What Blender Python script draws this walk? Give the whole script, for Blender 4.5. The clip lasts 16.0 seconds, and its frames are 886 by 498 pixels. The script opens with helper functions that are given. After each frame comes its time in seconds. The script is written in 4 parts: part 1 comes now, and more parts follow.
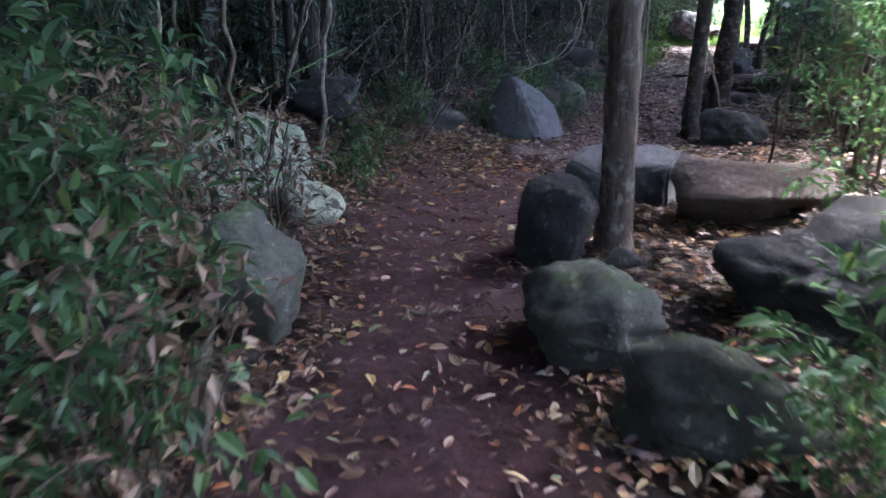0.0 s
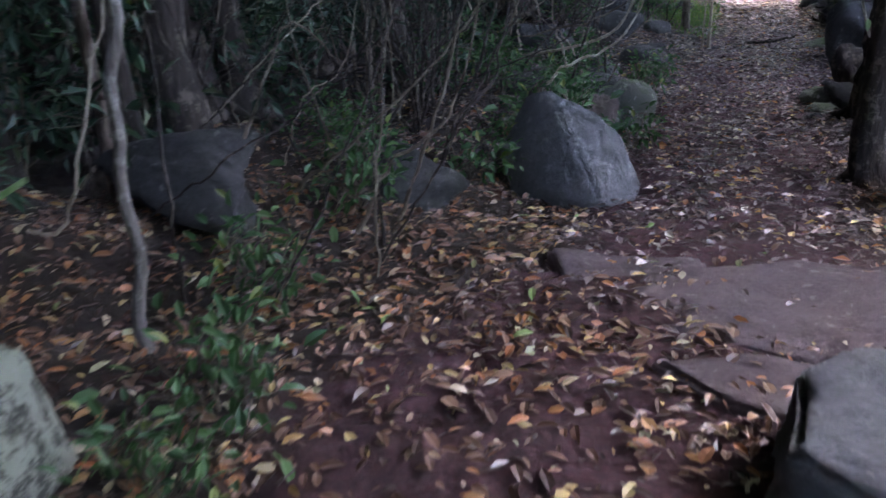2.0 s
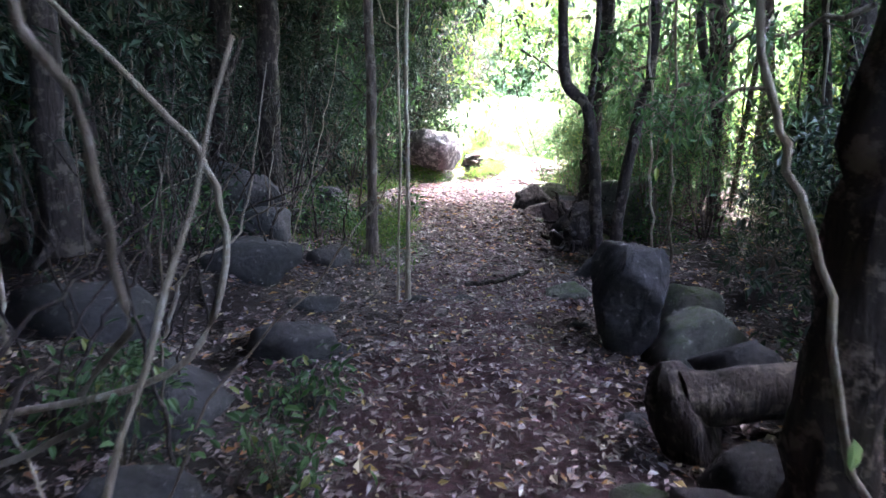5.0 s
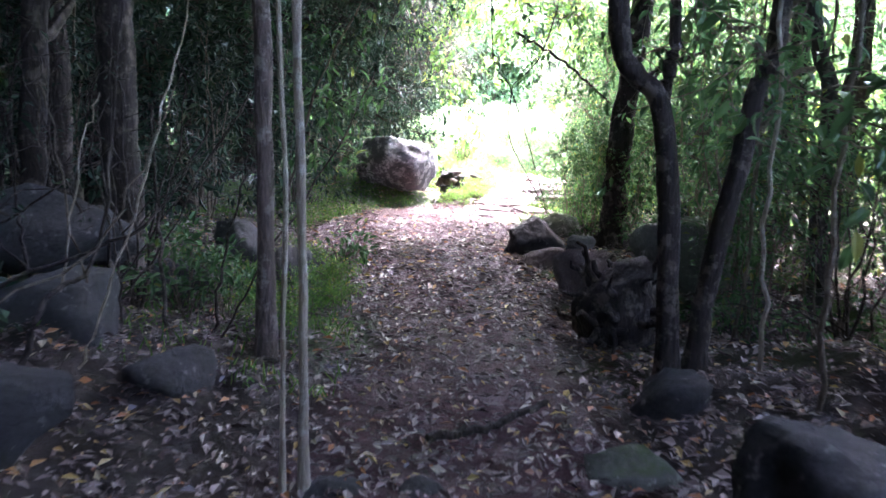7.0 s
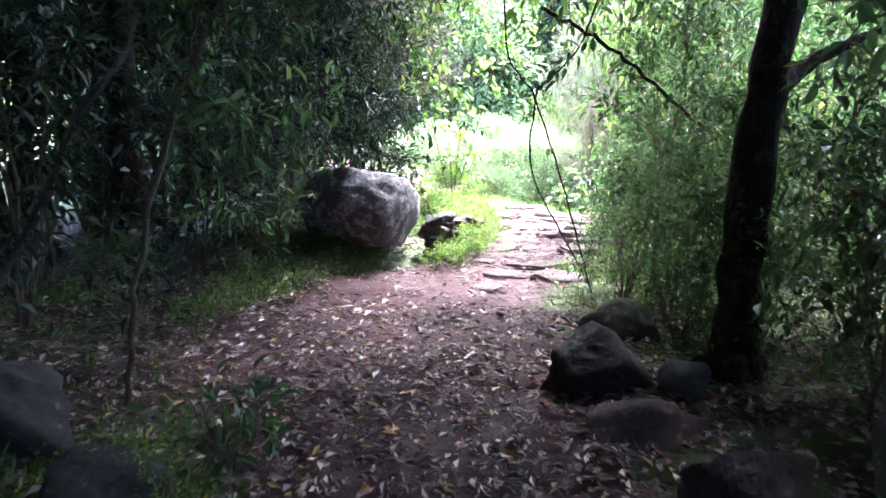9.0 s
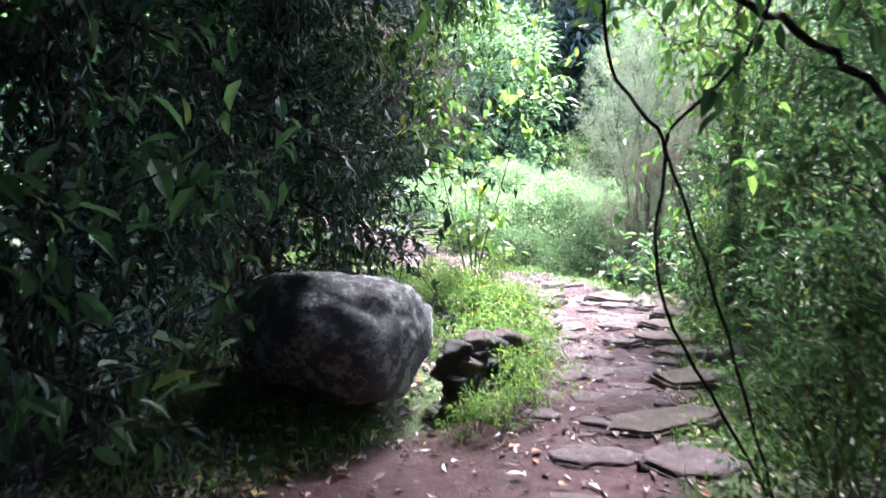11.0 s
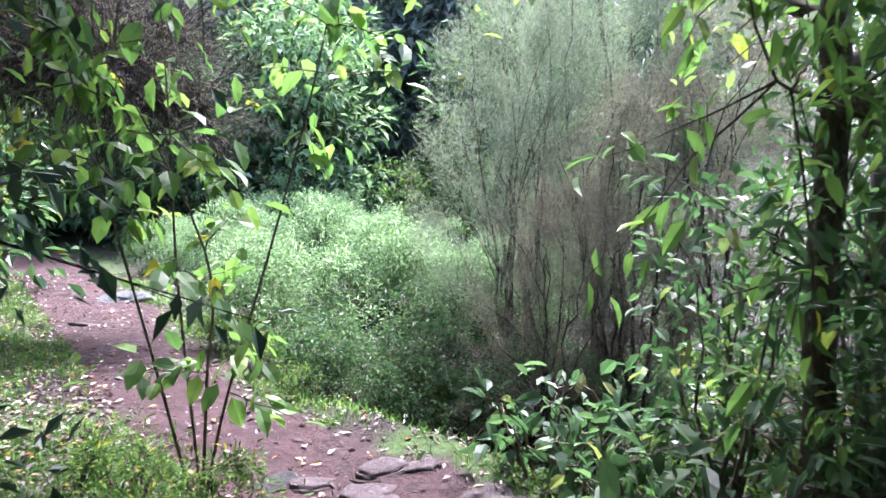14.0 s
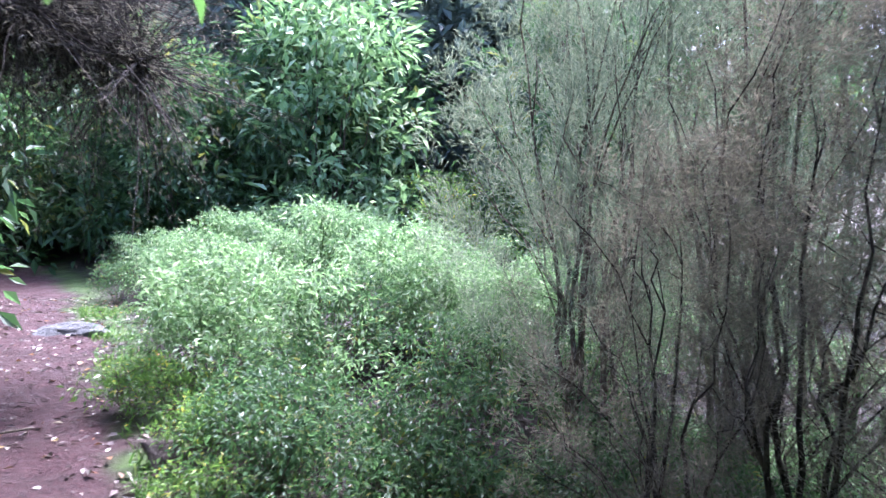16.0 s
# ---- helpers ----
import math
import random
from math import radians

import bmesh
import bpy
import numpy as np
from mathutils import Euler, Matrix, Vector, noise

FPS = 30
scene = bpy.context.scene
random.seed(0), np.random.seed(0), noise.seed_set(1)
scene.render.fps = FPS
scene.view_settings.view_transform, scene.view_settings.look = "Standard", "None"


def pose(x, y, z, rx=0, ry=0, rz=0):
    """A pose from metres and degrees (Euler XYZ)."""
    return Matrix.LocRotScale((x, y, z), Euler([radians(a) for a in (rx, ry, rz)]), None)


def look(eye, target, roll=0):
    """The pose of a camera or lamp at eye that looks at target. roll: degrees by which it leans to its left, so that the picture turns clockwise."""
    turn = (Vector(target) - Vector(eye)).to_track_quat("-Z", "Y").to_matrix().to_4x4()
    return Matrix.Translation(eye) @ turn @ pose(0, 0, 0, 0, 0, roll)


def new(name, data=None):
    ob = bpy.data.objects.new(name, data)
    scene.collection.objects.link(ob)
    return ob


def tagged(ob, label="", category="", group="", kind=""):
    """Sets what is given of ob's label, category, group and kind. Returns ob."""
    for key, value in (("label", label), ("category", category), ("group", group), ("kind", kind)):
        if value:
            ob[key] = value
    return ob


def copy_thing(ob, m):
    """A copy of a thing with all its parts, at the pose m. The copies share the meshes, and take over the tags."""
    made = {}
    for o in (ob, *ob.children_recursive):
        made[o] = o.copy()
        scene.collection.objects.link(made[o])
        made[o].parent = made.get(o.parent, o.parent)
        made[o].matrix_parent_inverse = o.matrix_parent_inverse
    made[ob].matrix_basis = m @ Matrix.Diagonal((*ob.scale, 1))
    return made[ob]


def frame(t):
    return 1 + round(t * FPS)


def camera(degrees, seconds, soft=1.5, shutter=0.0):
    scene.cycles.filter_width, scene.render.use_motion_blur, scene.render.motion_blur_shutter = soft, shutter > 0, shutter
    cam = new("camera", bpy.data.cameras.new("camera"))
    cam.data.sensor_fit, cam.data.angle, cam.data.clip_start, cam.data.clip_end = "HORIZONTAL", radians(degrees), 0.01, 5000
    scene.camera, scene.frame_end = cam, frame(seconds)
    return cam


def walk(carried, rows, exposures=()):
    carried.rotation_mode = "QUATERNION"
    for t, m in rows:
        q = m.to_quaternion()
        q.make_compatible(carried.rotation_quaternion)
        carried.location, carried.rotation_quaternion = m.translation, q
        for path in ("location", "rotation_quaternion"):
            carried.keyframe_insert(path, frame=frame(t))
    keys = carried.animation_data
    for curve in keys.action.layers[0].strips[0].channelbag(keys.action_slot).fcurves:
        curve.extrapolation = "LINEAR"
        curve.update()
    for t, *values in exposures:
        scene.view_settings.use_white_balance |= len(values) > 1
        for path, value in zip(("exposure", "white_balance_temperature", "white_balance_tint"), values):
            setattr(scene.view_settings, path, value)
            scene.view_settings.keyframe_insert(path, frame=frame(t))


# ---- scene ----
cam = camera(60.1, 16.0, soft=1.5, shutter=0.3)
walk(cam, [
    (0.0, pose(1.520, -9.890, 1.500, 70.50, -0.00, 23.20)),
    (0.5, pose(1.272, -9.029, 1.483, 69.44, 0.70, 26.67)),
    (1.0, pose(0.982, -8.201, 1.472, 68.21, 1.91, 29.21)),
    (1.5, pose(0.542, -7.437, 1.460, 67.45, 1.37, 27.38)),
    (2.0, pose(0.271, -6.711, 1.453, 67.17, 3.06, 22.54)),
    (2.5, pose(0.008, -6.023, 1.491, 68.34, 1.57, 15.33)),
    (3.0, pose(-0.141, -5.244, 1.483, 72.00, -0.35, 7.35)),
    (3.5, pose(-0.179, -4.441, 1.460, 74.39, -1.43, 1.93)),
    (4.0, pose(-0.094, -3.737, 1.486, 73.98, -0.92, 1.87)),
    (4.5, pose(-0.058, -3.107, 1.529, 77.15, -0.48, 1.93)),
    (7.0, pose(0.018, 0.345, 1.336, 78.30, -1.70, 0.40)),
    (7.5, pose(0.000, 1.141, 1.329, 78.90, -2.10, 0.20)),
    (8.0, pose(-0.016, 1.946, 1.316, 79.00, -2.20, 0.10)),
    (10.5, pose(-0.013, 5.189, 1.351, 80.30, 0.25, -2.53)),
    (11.0, pose(-0.084, 5.915, 1.371, 82.21, 0.27, -0.71)),
    (11.5, pose(-0.157, 6.621, 1.401, 83.70, 0.09, -4.03)),
    (12.0, pose(-0.123, 7.310, 1.419, 84.64, -0.26, -8.33)),
    (12.5, pose(0.007, 8.095, 1.487, 84.39, -0.82, -10.97)),
    (13.0, pose(0.151, 8.858, 1.475, 84.86, -1.07, -13.57)),
    (13.5, pose(0.336, 9.524, 1.456, 84.59, -1.16, -14.67)),
    (14.0, pose(0.566, 10.062, 1.429, 84.05, -1.25, -13.44)),
    (14.5, pose(0.740, 10.569, 1.384, 83.71, -0.86, -11.78)),
    (15.0, pose(0.915, 11.079, 1.308, 83.86, -0.52, -9.81)),
    (15.5, pose(1.054, 11.625, 1.210, 85.45, -0.48, -9.00)),
    (16.0, pose(1.237, 12.268, 1.103, 86.35, -1.43, -9.24)),
], exposures=[(0.0, 5.65, 5800, 25), (1.0, 5.9, 6150, 25), (2.0, 5.9, 6150, 27), (2.5, 6.0, 6200, 28), (3.5, 6.25, 6200, 30), (4.5, 6.25, 6250, 30), (7.0, 6.1, 6000, 31), (8.0, 5.6, 5900, 31), (10.5, 4.05, 5800, 20), (11.5, 3.85, 5750, 20), (13.0, 3.5, 5700, 23), (14.5, 3.1, 5650, 25), (16.0, 3.15, 5350, 31)])

# ---------------------------------------------------------------- light
world = bpy.data.worlds.new("overcast_sky")
scene.world = world
world.use_nodes = True
wt = world.node_tree
sky = wt.nodes.new("ShaderNodeTexSky")
sky.sky_type = "NISHITA"
sky.sun_disc = False
sky.sun_elevation, sky.sun_rotation = radians(58), radians(25)
sky.air_density, sky.dust_density, sky.ozone_density = 1.0, 3.0, 0.6
wt.links.new(sky.outputs[0], wt.nodes["Background"].inputs[0])
wt.nodes["Background"].inputs[1].default_value = 0.13
sun = new("sun", bpy.data.lights.new("sun", "SUN"))
sun.data.energy, sun.data.angle, sun.data.color = 2.5, radians(12), (1.0, 0.96, 0.88)
sun.matrix_world = look((0, 0, 0), (-math.sin(radians(25)) * math.cos(radians(58)), -math.cos(radians(25)) * math.cos(radians(58)), -math.sin(radians(58))))

# ---------------------------------------------------------------- materials


def material(name, rough=0.6):
    m = bpy.data.materials.new(name)
    m.use_nodes = True
    b = m.node_tree.nodes["Principled BSDF"]
    b.inputs["Roughness"].default_value = rough
    b.inputs["Specular IOR Level"].default_value = 0.35
    return m, m.node_tree, b


def noise_node(nt, scale, detail=6, rough=0.6, coord="Object"):
    tc = nt.nodes.new("ShaderNodeTexCoord")
    n = nt.nodes.new("ShaderNodeTexNoise")
    n.inputs["Scale"].default_value = scale
    n.inputs["Detail"].default_value = detail
    n.inputs["Roughness"].default_value = rough
    nt.links.new(tc.outputs[coord], n.inputs["Vector"])
    return n.outputs["Fac"]


def ramp(nt, fac, stops):
    r = nt.nodes.new("ShaderNodeValToRGB")
    while len(r.color_ramp.elements) < len(stops):
        r.color_ramp.elements.new(0.5)
    for e, (p, c) in zip(r.color_ramp.elements, stops):
        e.position, e.color = p, (*c, 1) if len(c) == 3 else c
    nt.links.new(fac, r.inputs[0])
    return r.outputs[0]


def mixed(nt, fac, a, b, kind="MIX"):
    m = nt.nodes.new("ShaderNodeMix")
    m.data_type, m.blend_type = "RGBA", kind
    for k, v in ((0, fac), (6, a), (7, b)):
        if isinstance(v, bpy.types.NodeSocket):
            nt.links.new(v, m.inputs[k])
        else:
            m.inputs[k].default_value = (*v, 1) if isinstance(v, tuple) else v
    return m.outputs[2]


def bumped(nt, b, height, strength, distance=0.02):
    n = nt.nodes.new("ShaderNodeBump")
    n.inputs["Strength"].default_value, n.inputs["Distance"].default_value = strength, distance
    nt.links.new(height, n.inputs["Height"])
    nt.links.new(n.outputs[0], b.inputs["Normal"])


G3 = lambda v: (v, v, v)


def ground_material():
    m, nt, b = material("forest_soil", 0.62)
    soil = ramp(nt, noise_node(nt, 3.0, 8, 0.65), [(0.3, (0.026, 0.011, 0.012)), (0.55, (0.058, 0.019, 0.023)), (0.75, (0.095, 0.034, 0.038))])
    soil = mixed(nt, 0.5, soil, ramp(nt, noise_node(nt, 38, 6, 0.7), [(0.35, (0.018, 0.010, 0.010)), (0.65, (0.105, 0.042, 0.046))]))
    humus = ramp(nt, noise_node(nt, 14, 8, 0.7), [(0.35, (0.01, 0.007, 0.005)), (0.6, (0.035, 0.024, 0.017)), (0.8, (0.08, 0.052, 0.034))])
    green = ramp(nt, noise_node(nt, 9, 6, 0.7), [(0.3, (0.03, 0.06, 0.012)), (0.7, (0.09, 0.16, 0.03))])
    at = nt.nodes.new("ShaderNodeAttribute")
    at.attribute_name = "cover"
    sep = nt.nodes.new("ShaderNodeSeparateColor")
    nt.links.new(at.outputs["Color"], sep.inputs[0])
    c = mixed(nt, sep.outputs[0], humus, soil)
    c = mixed(nt, sep.outputs[1], c, green)
    nt.links.new(c, b.inputs["Base Color"])
    nt.links.new(ramp(nt, noise_node(nt, 5, 5), [(0.35, G3(0.52)), (0.7, G3(0.85))]), b.inputs["Roughness"])
    b.inputs["Specular IOR Level"].default_value = 0.32
    bumped(nt, b, noise_node(nt, 26, 9, 0.75), 1.0, 0.05)
    return m


def rock_material(name, dark, light, lichen, moss, amount, mossy):
    m, nt, b = material(name, 0.8)
    c = ramp(nt, noise_node(nt, 4, 8, 0.7), [(0.3, dark), (0.7, light)])
    c = mixed(nt, ramp(nt, noise_node(nt, 45, 6, 0.8), [(0.42, G3(0.0)), (0.62, G3(0.7))]), c, light)
    edge = 0.72 - 0.3 * amount
    c = mixed(nt, ramp(nt, noise_node(nt, 10, 12, 0.8), [(edge, G3(0)), (edge + 0.04, G3(0.9))]), c, lichen)
    c = mixed(nt, ramp(nt, noise_node(nt, 16, 6, 0.6), [(0.62, G3(0)), (0.66, G3(0.8 if amount > 0.3 else 0.25))]), c, (0.42, 0.43, 0.38))
    geo = nt.nodes.new("ShaderNodeNewGeometry")
    sx = nt.nodes.new("ShaderNodeSeparateXYZ")
    nt.links.new(geo.outputs["Normal"], sx.inputs[0])
    up = nt.nodes.new("ShaderNodeMath")
    up.operation = "MULTIPLY"
    nt.links.new(sx.outputs[2], up.inputs[0])
    nt.links.new(noise_node(nt, 7, 7, 0.7), up.inputs[1])
    c = mixed(nt, ramp(nt, up.outputs[0], [(0.55 - 0.35 * mossy, G3(0)), (0.75 - 0.35 * mossy, G3(min(1.0, mossy * 1.2)))]), c, moss)
    nt.links.new(c, b.inputs["Base Color"])
    bumped(nt, b, noise_node(nt, 14, 12, 0.78), 1.0, 0.06)
    return m


def bark_material(name, dark, light, patch):
    m, nt, b = material(name, 0.85)
    tc = nt.nodes.new("ShaderNodeTexCoord")
    mp = nt.nodes.new("ShaderNodeMapping")
    mp.inputs["Scale"].default_value = (1, 1, 0.22)
    nt.links.new(tc.outputs["Object"], mp.inputs[0])
    n = nt.nodes.new("ShaderNodeTexNoise")
    n.inputs["Scale"].default_value, n.inputs["Detail"].default_value, n.inputs["Roughness"].default_value = 38, 8, 0.7
    nt.links.new(mp.outputs[0], n.inputs["Vector"])
    c = ramp(nt, n.outputs["Fac"], [(0.32, dark), (0.68, light)])
    c = mixed(nt, ramp(nt, noise_node(nt, 11, 8, 0.7), [(0.52, G3(0)), (0.6, G3(0.85))]), c, patch)
    nt.links.new(c, b.inputs["Base Color"])
    bumped(nt, b, n.outputs["Fac"], 1.0, 0.03)
    return m


def leaf_material(name, stops, rough=0.42, through_light=0.35, glow=1.6, gloss=0.35):
    m, nt, b = material(name, rough)
    b.inputs["Specular IOR Level"].default_value = gloss
    geo = nt.nodes.new("ShaderNodeNewGeometry")
    c = ramp(nt, geo.outputs["Random Per Island"], stops)
    c = mixed(nt, 0.35, c, ramp(nt, noise_node(nt, 1.7, 3), [(0.3, G3(0.35)), (0.7, G3(1.0))]), "MULTIPLY")
    nt.links.new(c, b.inputs["Base Color"])
    tr = nt.nodes.new("ShaderNodeBsdfTranslucent")
    nt.links.new(mixed(nt, 1.0, c, (glow, glow * 1.05, glow * 0.8), "MULTIPLY"), tr.inputs[0])
    mx = nt.nodes.new("ShaderNodeMixShader")
    mx.inputs[0].default_value = through_light
    out = nt.nodes["Material Output"]
    nt.links.new(b.outputs[0], mx.inputs[1])
    nt.links.new(tr.outputs[0], mx.inputs[2])
    nt.links.new(mx.outputs[0], out.inputs[0])
    return m


SOIL = ground_material()
ROCK_DARK = rock_material("dark_basalt", (0.014, 0.014, 0.014), (0.07, 0.07, 0.068), (0.16, 0.18, 0.16), (0.03, 0.045, 0.012), 0.1, 0.2)
ROCK_GREY = rock_material("grey_basalt", (0.085, 0.09, 0.095), (0.17, 0.175, 0.18), (0.25, 0.26, 0.24), (0.05, 0.07, 0.03), 0.3, 0.15)
ROCK_MOSS = rock_material("mossy_basalt", (0.05, 0.055, 0.045), (0.17, 0.18, 0.15), (0.30, 0.35, 0.25), (0.06, 0.11, 0.025), 0.45, 0.6)
ROCK_LICHEN = rock_material("lichen_basalt", (0.04, 0.045, 0.036), (0.13, 0.14, 0.11), (0.40, 0.44, 0.34), (0.08, 0.11, 0.035), 0.85, 0.35)
ROCK_BOULDER = rock_material("blotched_boulder", (0.07, 0.07, 0.075), (0.19, 0.19, 0.20), (0.52, 0.53, 0.52), (0.06, 0.09, 0.02), 0.7, 0.15)
ROCK_PATH = rock_material("trodden_stone", (0.06, 0.042, 0.044), (0.16, 0.12, 0.125), (0.24, 0.2, 0.2), (0.06, 0.08, 0.03), 0.1, 0.1)
ROCK_WARM = rock_material("brown_stone", (0.06, 0.046, 0.04), (0.16, 0.125, 0.11), (0.3, 0.26, 0.22), (0.06, 0.08, 0.03), 0.2, 0.2)
BARK_BROWN = bark_material("brown_bark", (0.025, 0.018, 0.014), (0.17, 0.13, 0.105), (0.24, 0.21, 0.175))
BARK_DARK = bark_material("dark_bark", (0.009, 0.007, 0.006), (0.05, 0.038, 0.03), (0.13, 0.11, 0.088))
BARK_PEEL = bark_material("peeling_bark", (0.009, 0.007, 0.006), (0.06, 0.046, 0.036), (0.2, 0.165, 0.13))
BARK_GREY = bark_material("grey_bark", (0.06, 0.052, 0.045), (0.2, 0.18, 0.16), (0.3, 0.29, 0.26))
TWIG = bark_material("twig_bark", (0.05, 0.04, 0.03), (0.17, 0.14, 0.10), (0.2, 0.18, 0.14))
PALE_TWIG = bark_material("pale_twig_bark", (0.18, 0.15, 0.11), (0.36, 0.31, 0.24), (0.42, 0.4, 0.33))
GREEN_STEM = bark_material("green_stem", (0.05, 0.11, 0.03), (0.14, 0.25, 0.08), (0.2, 0.28, 0.12))
LEAF_DARK = leaf_material("dark_laurel_leaf", [(0.0, (0.014, 0.034, 0.022)), (0.5, (0.028, 0.060, 0.034)), (0.9, (0.048, 0.088, 0.048)), (1.0, (0.080, 0.096, 0.048))], 0.5, 0.1)
LEAF_MID = leaf_material("green_leaf", [(0.0, (0.030, 0.070, 0.030)), (0.5, (0.060, 0.125, 0.053)), (0.9, (0.100, 0.180, 0.075)), (1.0, (0.200, 0.200, 0.050))], 0.45, 0.4)
LEAF_BRIGHT = leaf_material("fresh_yellow_green_leaf", [(0.0, (0.070, 0.150, 0.045)), (0.6, (0.130, 0.240, 0.060)), (0.93, (0.200, 0.300, 0.075)), (1.0, (0.500, 0.420, 0.050))], 0.45, 0.45)
LEAF_PALE = leaf_material("pale_weed_leaf", [(0.0, (0.09, 0.17, 0.075)), (0.45, (0.17, 0.28, 0.13)), (0.8, (0.24, 0.36, 0.2)), (1.0, (0.42, 0.5, 0.36))], 0.5, 0.4)
# far slope leaves: grey-blue distance haze is put into this colour
LEAF_FAR = leaf_material("hazed_far_foliage", [(0.0, (0.07, 0.10, 0.085)), (0.6, (0.12, 0.16, 0.135)), (1.0, (0.2, 0.24, 0.2))], 0.6, 0.35)
NEEDLE = leaf_material("heath_needles", [(0.0, (0.12, 0.16, 0.125)), (0.6, (0.22, 0.26, 0.21)), (1.0, (0.32, 0.35, 0.29))], 0.6, 0.5, 1.2)
NEEDLE_BROWN = leaf_material("dry_heath_needles", [(0.0, (0.11, 0.10, 0.088)), (0.6, (0.19, 0.168, 0.15)), (1.0, (0.27, 0.245, 0.222))], 0.7, 0.5, 1.2)
GRASS = leaf_material("grass_blade", [(0.0, (0.060, 0.130, 0.030)), (0.6, (0.120, 0.230, 0.060)), (1.0, (0.220, 0.300, 0.105))], 0.5, 0.4)
LITTER = leaf_material("fallen_leaf", [(0.0, (0.04, 0.026, 0.022)), (0.35, (0.11, 0.078, 0.07)), (0.62, (0.2, 0.155, 0.145)), (0.82, (0.30, 0.25, 0.225)), (0.9, (0.38, 0.15, 0.06)), (0.96, (0.46, 0.35, 0.12)), (1.0, (0.5, 0.47, 0.42))], 0.36, 0.08, 1.0, 0.4)
DRY_LEAF = leaf_material("dry_hanging_leaf", [(0.0, (0.10, 0.06, 0.04)), (0.5, (0.2, 0.13, 0.09)), (1.0, (0.34, 0.26, 0.19))], 0.6, 0.2, 1.0)
LITTER_WARM = leaf_material("fallen_brown_leaf", [(0.0, (0.035, 0.02, 0.016)), (0.3, (0.085, 0.048, 0.034)), (0.55, (0.15, 0.085, 0.055)), (0.72, (0.22, 0.14, 0.09)), (0.82, (0.33, 0.13, 0.05)), (0.9, (0.36, 0.27, 0.11)), (0.97, (0.4, 0.34, 0.25)), (1.0, (0.14, 0.22, 0.06))], 0.4, 0.1, 1.0)

# ---------------------------------------------------------------- shaping helpers
rng = np.random.default_rng(7)


def raw_mesh(name, verts, faces, mat, smooth=True):
    me = bpy.data.meshes.new(name)
    verts = np.asarray(verts, dtype=np.float32)
    faces = np.asarray(faces, dtype=np.int32)
    k = faces.shape[1]
    me.vertices.add(len(verts))
    me.vertices.foreach_set("co", verts.ravel())
    me.loops.add(faces.size)
    me.loops.foreach_set("vertex_index", faces.ravel())
    me.polygons.add(len(faces))
    me.polygons.foreach_set("loop_start", np.arange(0, faces.size, k, dtype=np.int32))
    me.polygons.foreach_set("use_smooth", np.full(len(faces), smooth))
    me.update(calc_edges=True)
    me.materials.append(mat)
    return me


def piece(name, me, parent=None, label=""):
    ob = new(name, me)
    if parent is not None:
        ob.parent = parent
    if label:
        ob["label"] = label
    return ob


def lattice(ix, iy, iz):
    h = (ix * 374761393 + iy * 668265263 + iz * 2147483647) & 0xFFFFFFFF
    h = ((h ^ (h >> 13)) * 1274126177) & 0xFFFFFFFF
    return ((h ^ (h >> 16)) & 0xFFFF) / 65535.0


def vnoise(p):
    """Smooth value noise from 0 to 1 at points of shape (n, 3)."""
    p = np.asarray(p, dtype=np.float64) + 1000.0
    i = np.floor(p).astype(np.int64)
    f = p - i
    f = f * f * (3 - 2 * f)
    out = 0
    for dx in (0, 1):
        for dy in (0, 1):
            for dz in (0, 1):
                w = (f[:, 0] if dx else 1 - f[:, 0]) * (f[:, 1] if dy else 1 - f[:, 1]) * (f[:, 2] if dz else 1 - f[:, 2])
                out = out + w * lattice(i[:, 0] + dx, i[:, 1] + dy, i[:, 2] + dz)
    return out


def fbm(p, octaves=4):
    p = np.asarray(p, dtype=np.float64)
    return sum(vnoise(p * 2 ** k + 17 * k) / 2 ** (k + 1) for k in range(octaves))


def unit(v):
    return v / np.maximum(np.linalg.norm(v, axis=-1, keepdims=True), 1e-9)


# the trodden line: x, y, half width
TRACK = np.array([(1.2, -14, .5), (0.95, -9.5, .5), (0.55, -7.5, .42), (0.0, -6.2, .52), (-.3, -5.0, .6), (.1, -3.8, .55), (.1, -2.0, .55), (0, 0.5, .56),
                  (.1, 2.2, .55), (.15, 4.2, .52), (.05, 5.6, .66), (-.3, 7.4, .95), (.0, 8.5, .75), (.45, 9.4, .52), (.85, 10.3, .45), (1.2, 11.5, .42),
                  (1.35, 12.4, .5), (1.15, 13.3, .5), (.75, 14.0, .5), (.2, 14.9, .42), (-.15, 16.0, .45), (-.65, 17.5, .45), (-1.25, 19.2, .5), (-2.0, 21.2, .5), (-2.9, 23.5, .5), (-5, 28, .5)])


def track_at(x, y):
    """Distance to the trodden line less its half width, and the side (+1 to the right)."""
    x, y = np.asarray(x, float), np.asarray(y, float)
    best, side = np.full(x.shape, 1e9), np.ones(x.shape)
    for (ax, ay, aw), (bx, by, bw) in zip(TRACK[:-1], TRACK[1:]):
        dx, dy = bx - ax, by - ay
        k = np.clip(((x - ax) * dx + (y - ay) * dy) / (dx * dx + dy * dy), 0, 1)
        qx, qy = x - ax - k * dx, y - ay - k * dy
        d = np.hypot(qx, qy) - (aw + k * (bw - aw))
        s = np.where(dy * qx - dx * qy > 0, 1.0, -1.0)
        side = np.where(d < best, s, side)
        best = np.minimum(best, d)
    return best, side


def smooth(a, b, v):
    k = np.clip((v - a) / (b - a), 0, 1)
    return k * k * (3 - 2 * k)


def level(x, y):
    """Height of the ground."""
    x, y = np.asarray(x, float), np.asarray(y, float)
    d, side = track_at(x, y)
